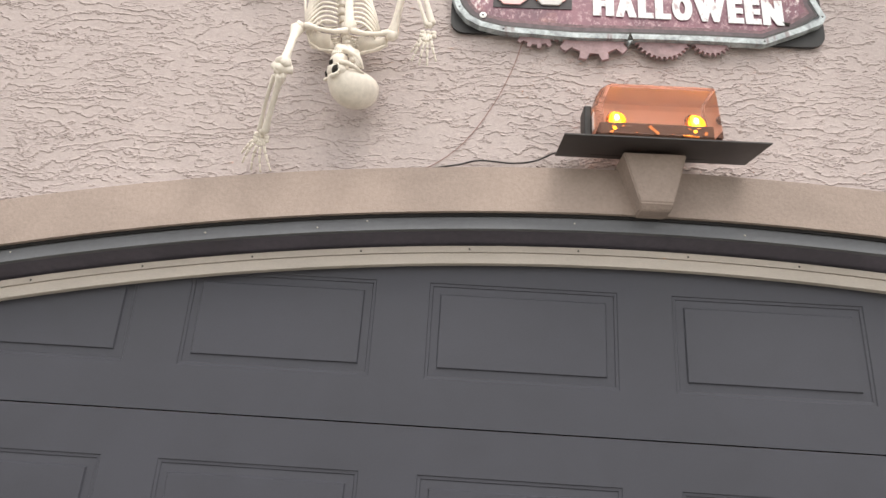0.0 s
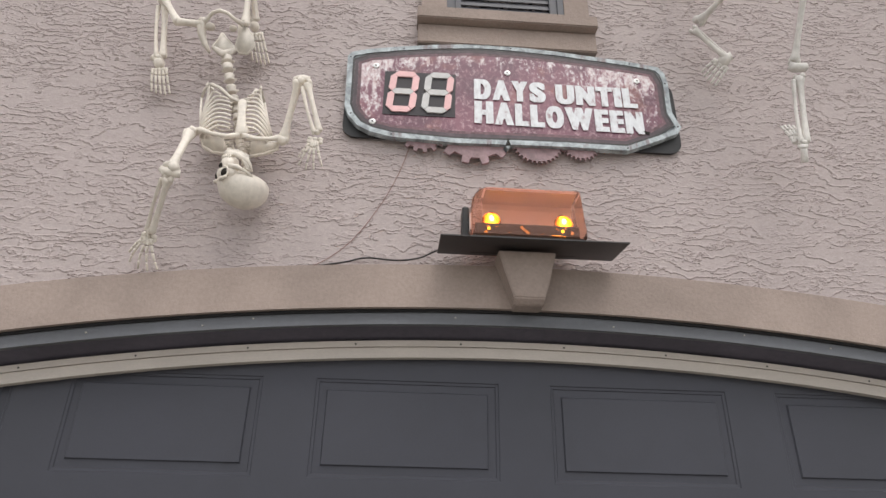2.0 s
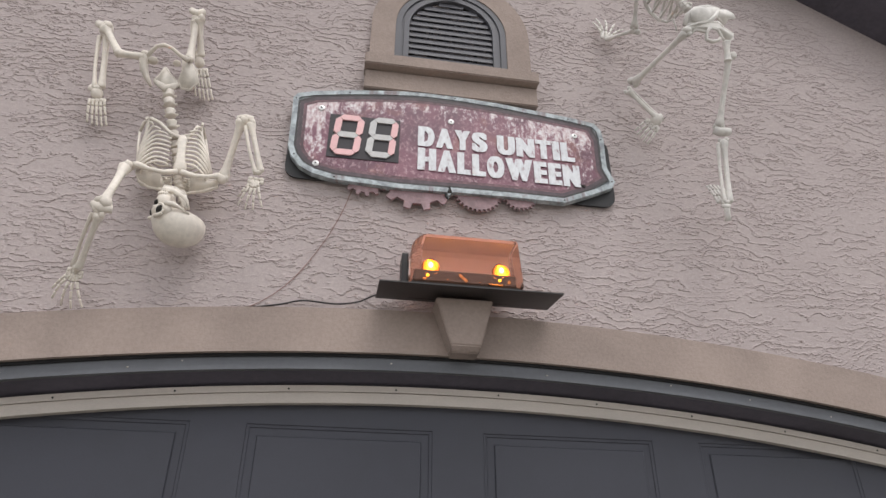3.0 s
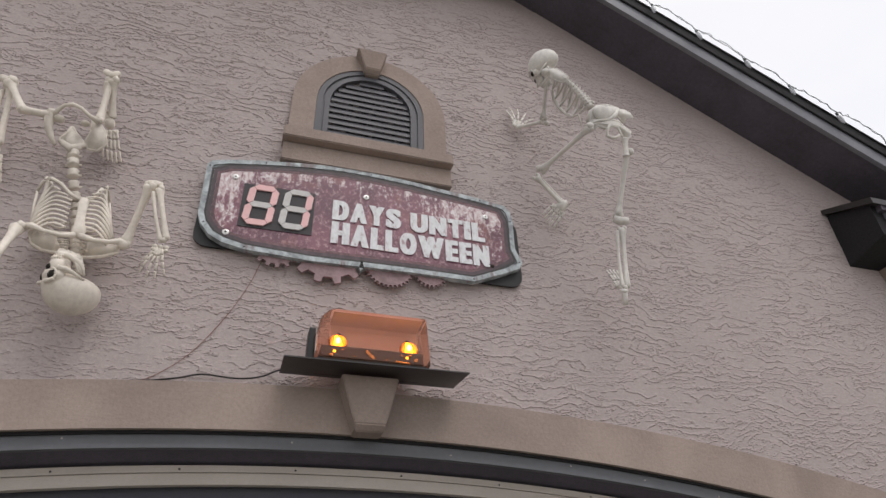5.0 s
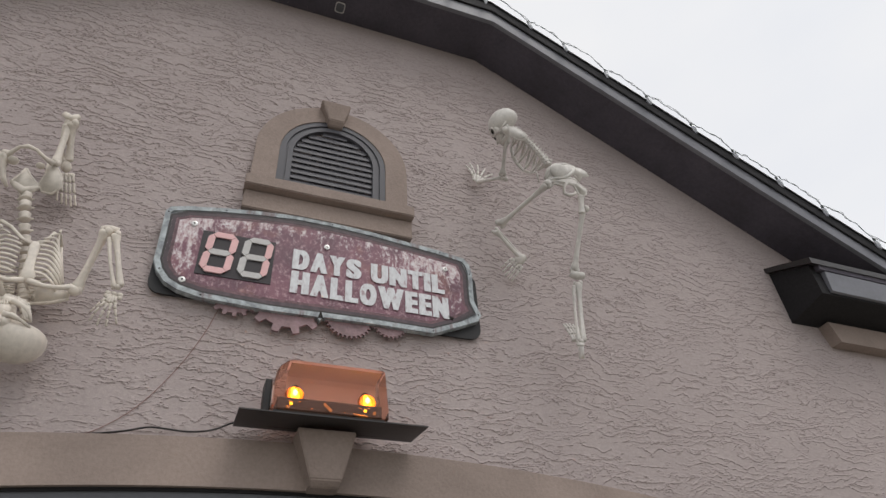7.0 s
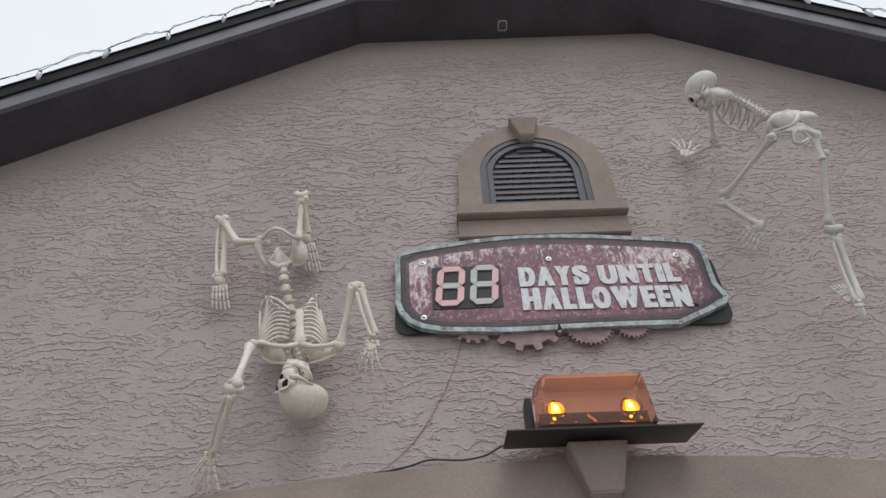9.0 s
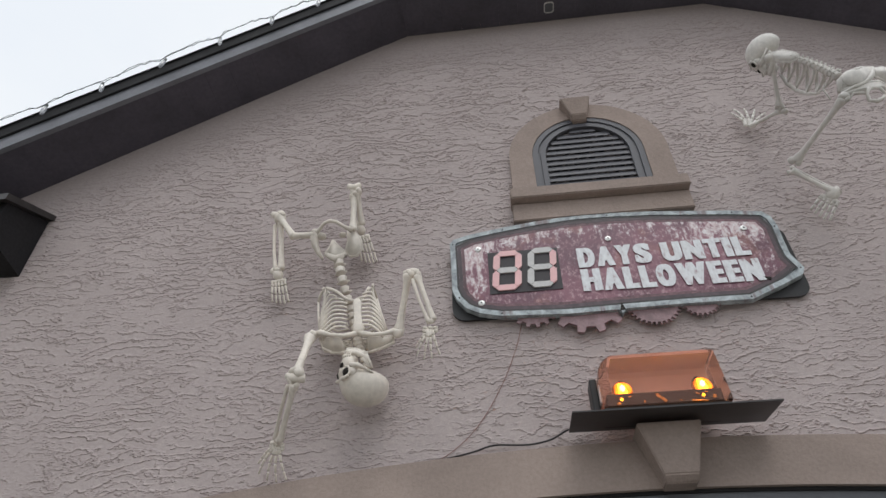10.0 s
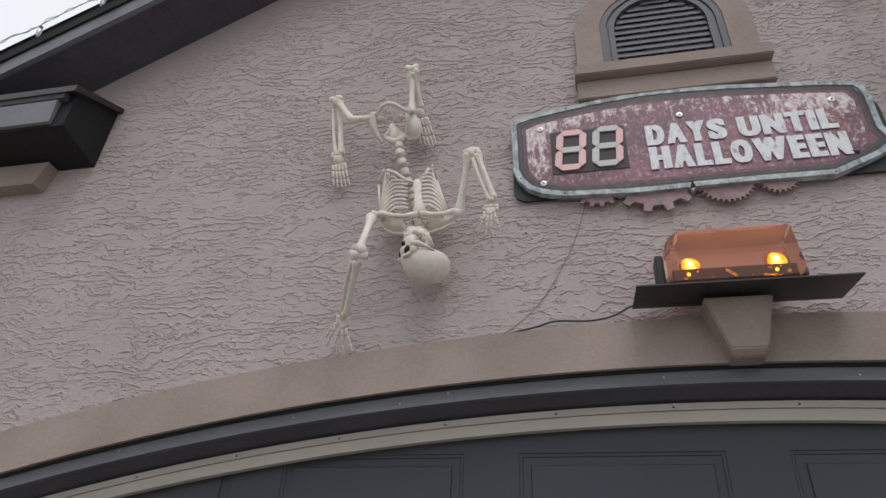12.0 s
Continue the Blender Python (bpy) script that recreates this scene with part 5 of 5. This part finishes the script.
for k in range(7):
    t = (k + 0.6) / 7.2 * (len(BACK) - 1)
    a = Vector(BACK[int(t)]).lerp(Vector(BACK[int(t) + 1]), t - int(t))
    b = Vector(BELLY[k])
    for q in (-1, 1):
        side = Vector((0.25, -0.75, -0.25)) * 0.055 if q < 0 else Vector((0.45, 0.55, 0.65)) * 0.07
        pts = [a + (b - a) * u + side * math.sin(math.pi * u) ** 0.8 for u in (0.02, 0.12, 0.25, 0.4, 0.55, 0.7, 0.85, 0.97)]
        sweep(bm, pts, [0.0050, 0.0066, 0.0072, 0.0072, 0.0068, 0.0062, 0.0054, 0.0045], 7)
sweep(bm, BELLY[:6] + [(0.860, -0.320, 3.668)], [0.008, 0.009, 0.008, 0.007, 0.006, 0.0045, 0.003], 7)
plate(bm, [(0.718, -0.365, 3.943), (0.754, -0.385, 3.925), (0.786, -0.395, 3.885), (0.793, -0.395, 3.849), (0.764, -0.375, 3.855), (0.738, -0.350, 3.899)], 0.009)
blob(bm, (0.715, -0.350, 3.932), XYZ, (0.021, 0.020, 0.019), 2)
sweep(bm, [(0.707, -0.340, 3.931), (0.697, -0.300, 3.938), (0.710, -0.270, 3.922)], [0.008, 0.006, 0.005], 7)
bone(bm, (0.722, -0.350, 3.932), (0.759, -0.190, 3.818), 0.0092, 1.6, 1.8)
blob(bm, (0.776, -0.180, 3.799), XYZ, (0.014, 0.013, 0.012), 2)
pair(bm, (0.767, -0.175, 3.813), (0.696, -0.055, 3.875), 0.0071, (0.3, 0.6, -0.7), 0.016)
hand(bm, (0.693, -0.050, 3.877), (0.748, -0.015, 4.041), (0, 1, 0), 0.105, 0.0064, thumb=1, fan=1.2)
# hips seen from behind: broad plate with a crest hook, sitting ring below
plate(bm, [(0.830, -0.415, 3.587), (0.841, -0.430, 3.633), (0.874, -0.440, 3.660), (0.925, -0.440, 3.679), (0.972, -0.435, 3.679), (0.953, -0.435, 3.638), (0.926, -0.430, 3.614), (0.882, -0.425, 3.595)], 0.018)
blob(bm, (0.889, -0.438, 3.627), (Vector((0.97, 0.05, 0.22)), Vector((-0.1, -0.9, -0.4)).normalized(), Vector((-0.2, -0.4, 0.9)).normalized()), (0.050, 0.014, 0.036), 3)
plate(bm, [(0.962, -0.435, 3.676), (1.013, -0.425, 3.694), (1.047, -0.415, 3.691), (1.059, -0.410, 3.679), (1.027, -0.410, 3.670), (1.007, -0.405, 3.639), (0.985, -0.415, 3.648), (0.957, -0.430, 3.648)], 0.010)
plate(bm, [(0.819, -0.410, 3.546), (0.832, -0.420, 3.574), (0.873, -0.430, 3.590), (0.923, -0.430, 3.608), (0.968, -0.425, 3.615), (0.996, -0.410, 3.605), (1.031, -0.405, 3.589), (1.030, -0.400, 3.571), (1.000, -0.400, 3.543), (0.983, -0.405, 3.557), (0.966, -0.415, 3.590), (0.937, -0.420, 3.589), (0.910, -0.415, 3.569), (0.865, -0.420, 3.569), (0.843, -0.410, 3.545)], 0.012)
sweep(bm, [(0.927, -0.425, 3.590), (0.913, -0.415, 3.566), (0.913, -0.405, 3.538), (0.940, -0.400, 3.536), (0.969, -0.400, 3.551), (0.989, -0.405, 3.577)], [0.008, 0.0065, 0.0075, 0.008, 0.0065, 0.008], 9)
blob(bm, (0.832, -0.418, 3.559), XYZ, (0.018, 0.014, 0.016), 2)
# legs
bone(bm, (0.829, -0.415, 3.553), (0.733, -0.150, 3.531), 0.0111, 1.6, 1.75)
blob(bm, (0.725, -0.145, 3.543), XYZ, (0.018, 0.016, 0.017), 2)
pair(bm, (0.707, -0.140, 3.497), (0.832, -0.105, 3.401), 0.0079, (0.2, -1, 0.2), 0.020)
foot(bm, (0.832, -0.100, 3.393), (0.775, -0.035, 3.330), (0.3, 0.9, 0.3), 0.086, heel=(0.852, -0.110, 3.399), r=0.0066)
bone(bm, (0.992, -0.410, 3.537), (0.994, -0.385, 3.456), 0.0119, 1.35, 1.35)
blob(bm, (1.023, -0.385, 3.493), XYZ, (0.014, 0.014, 0.018), 2)
bone(bm, (1.000, -0.385, 3.469), (0.990, -0.250, 3.254), 0.0108, 1.2, 1.7)
sweep(bm, [(0.968, -0.245, 3.237), (0.988, -0.250, 3.226), (1.029, -0.245, 3.237)], [0.015, 0.018, 0.016], 10)
pair(bm, (0.994, -0.240, 3.194), (0.982, -0.200, 2.938), 0.0088, (0.1, 1, 0), 0.020)
foot(bm, (0.979, -0.195, 2.924), (0.991, -0.130, 3.070), (0.3, 1, 0.3), 0.058, r=0.0062, heel=(0.985, -0.175, 2.875))
o = Vector((0.95, 0, 3.5))
bmesh.ops.translate(bm, verts=bm.verts[:], vec=-o)
tagged(mesh_ob("skeleton_figure", bm, [BONE_GREY, HOLLOW], smooth=True, where=Matrix.Translation(o)), "pale weathered plastic skeleton decoration crawling up the stucco wall", "skeleton figure")
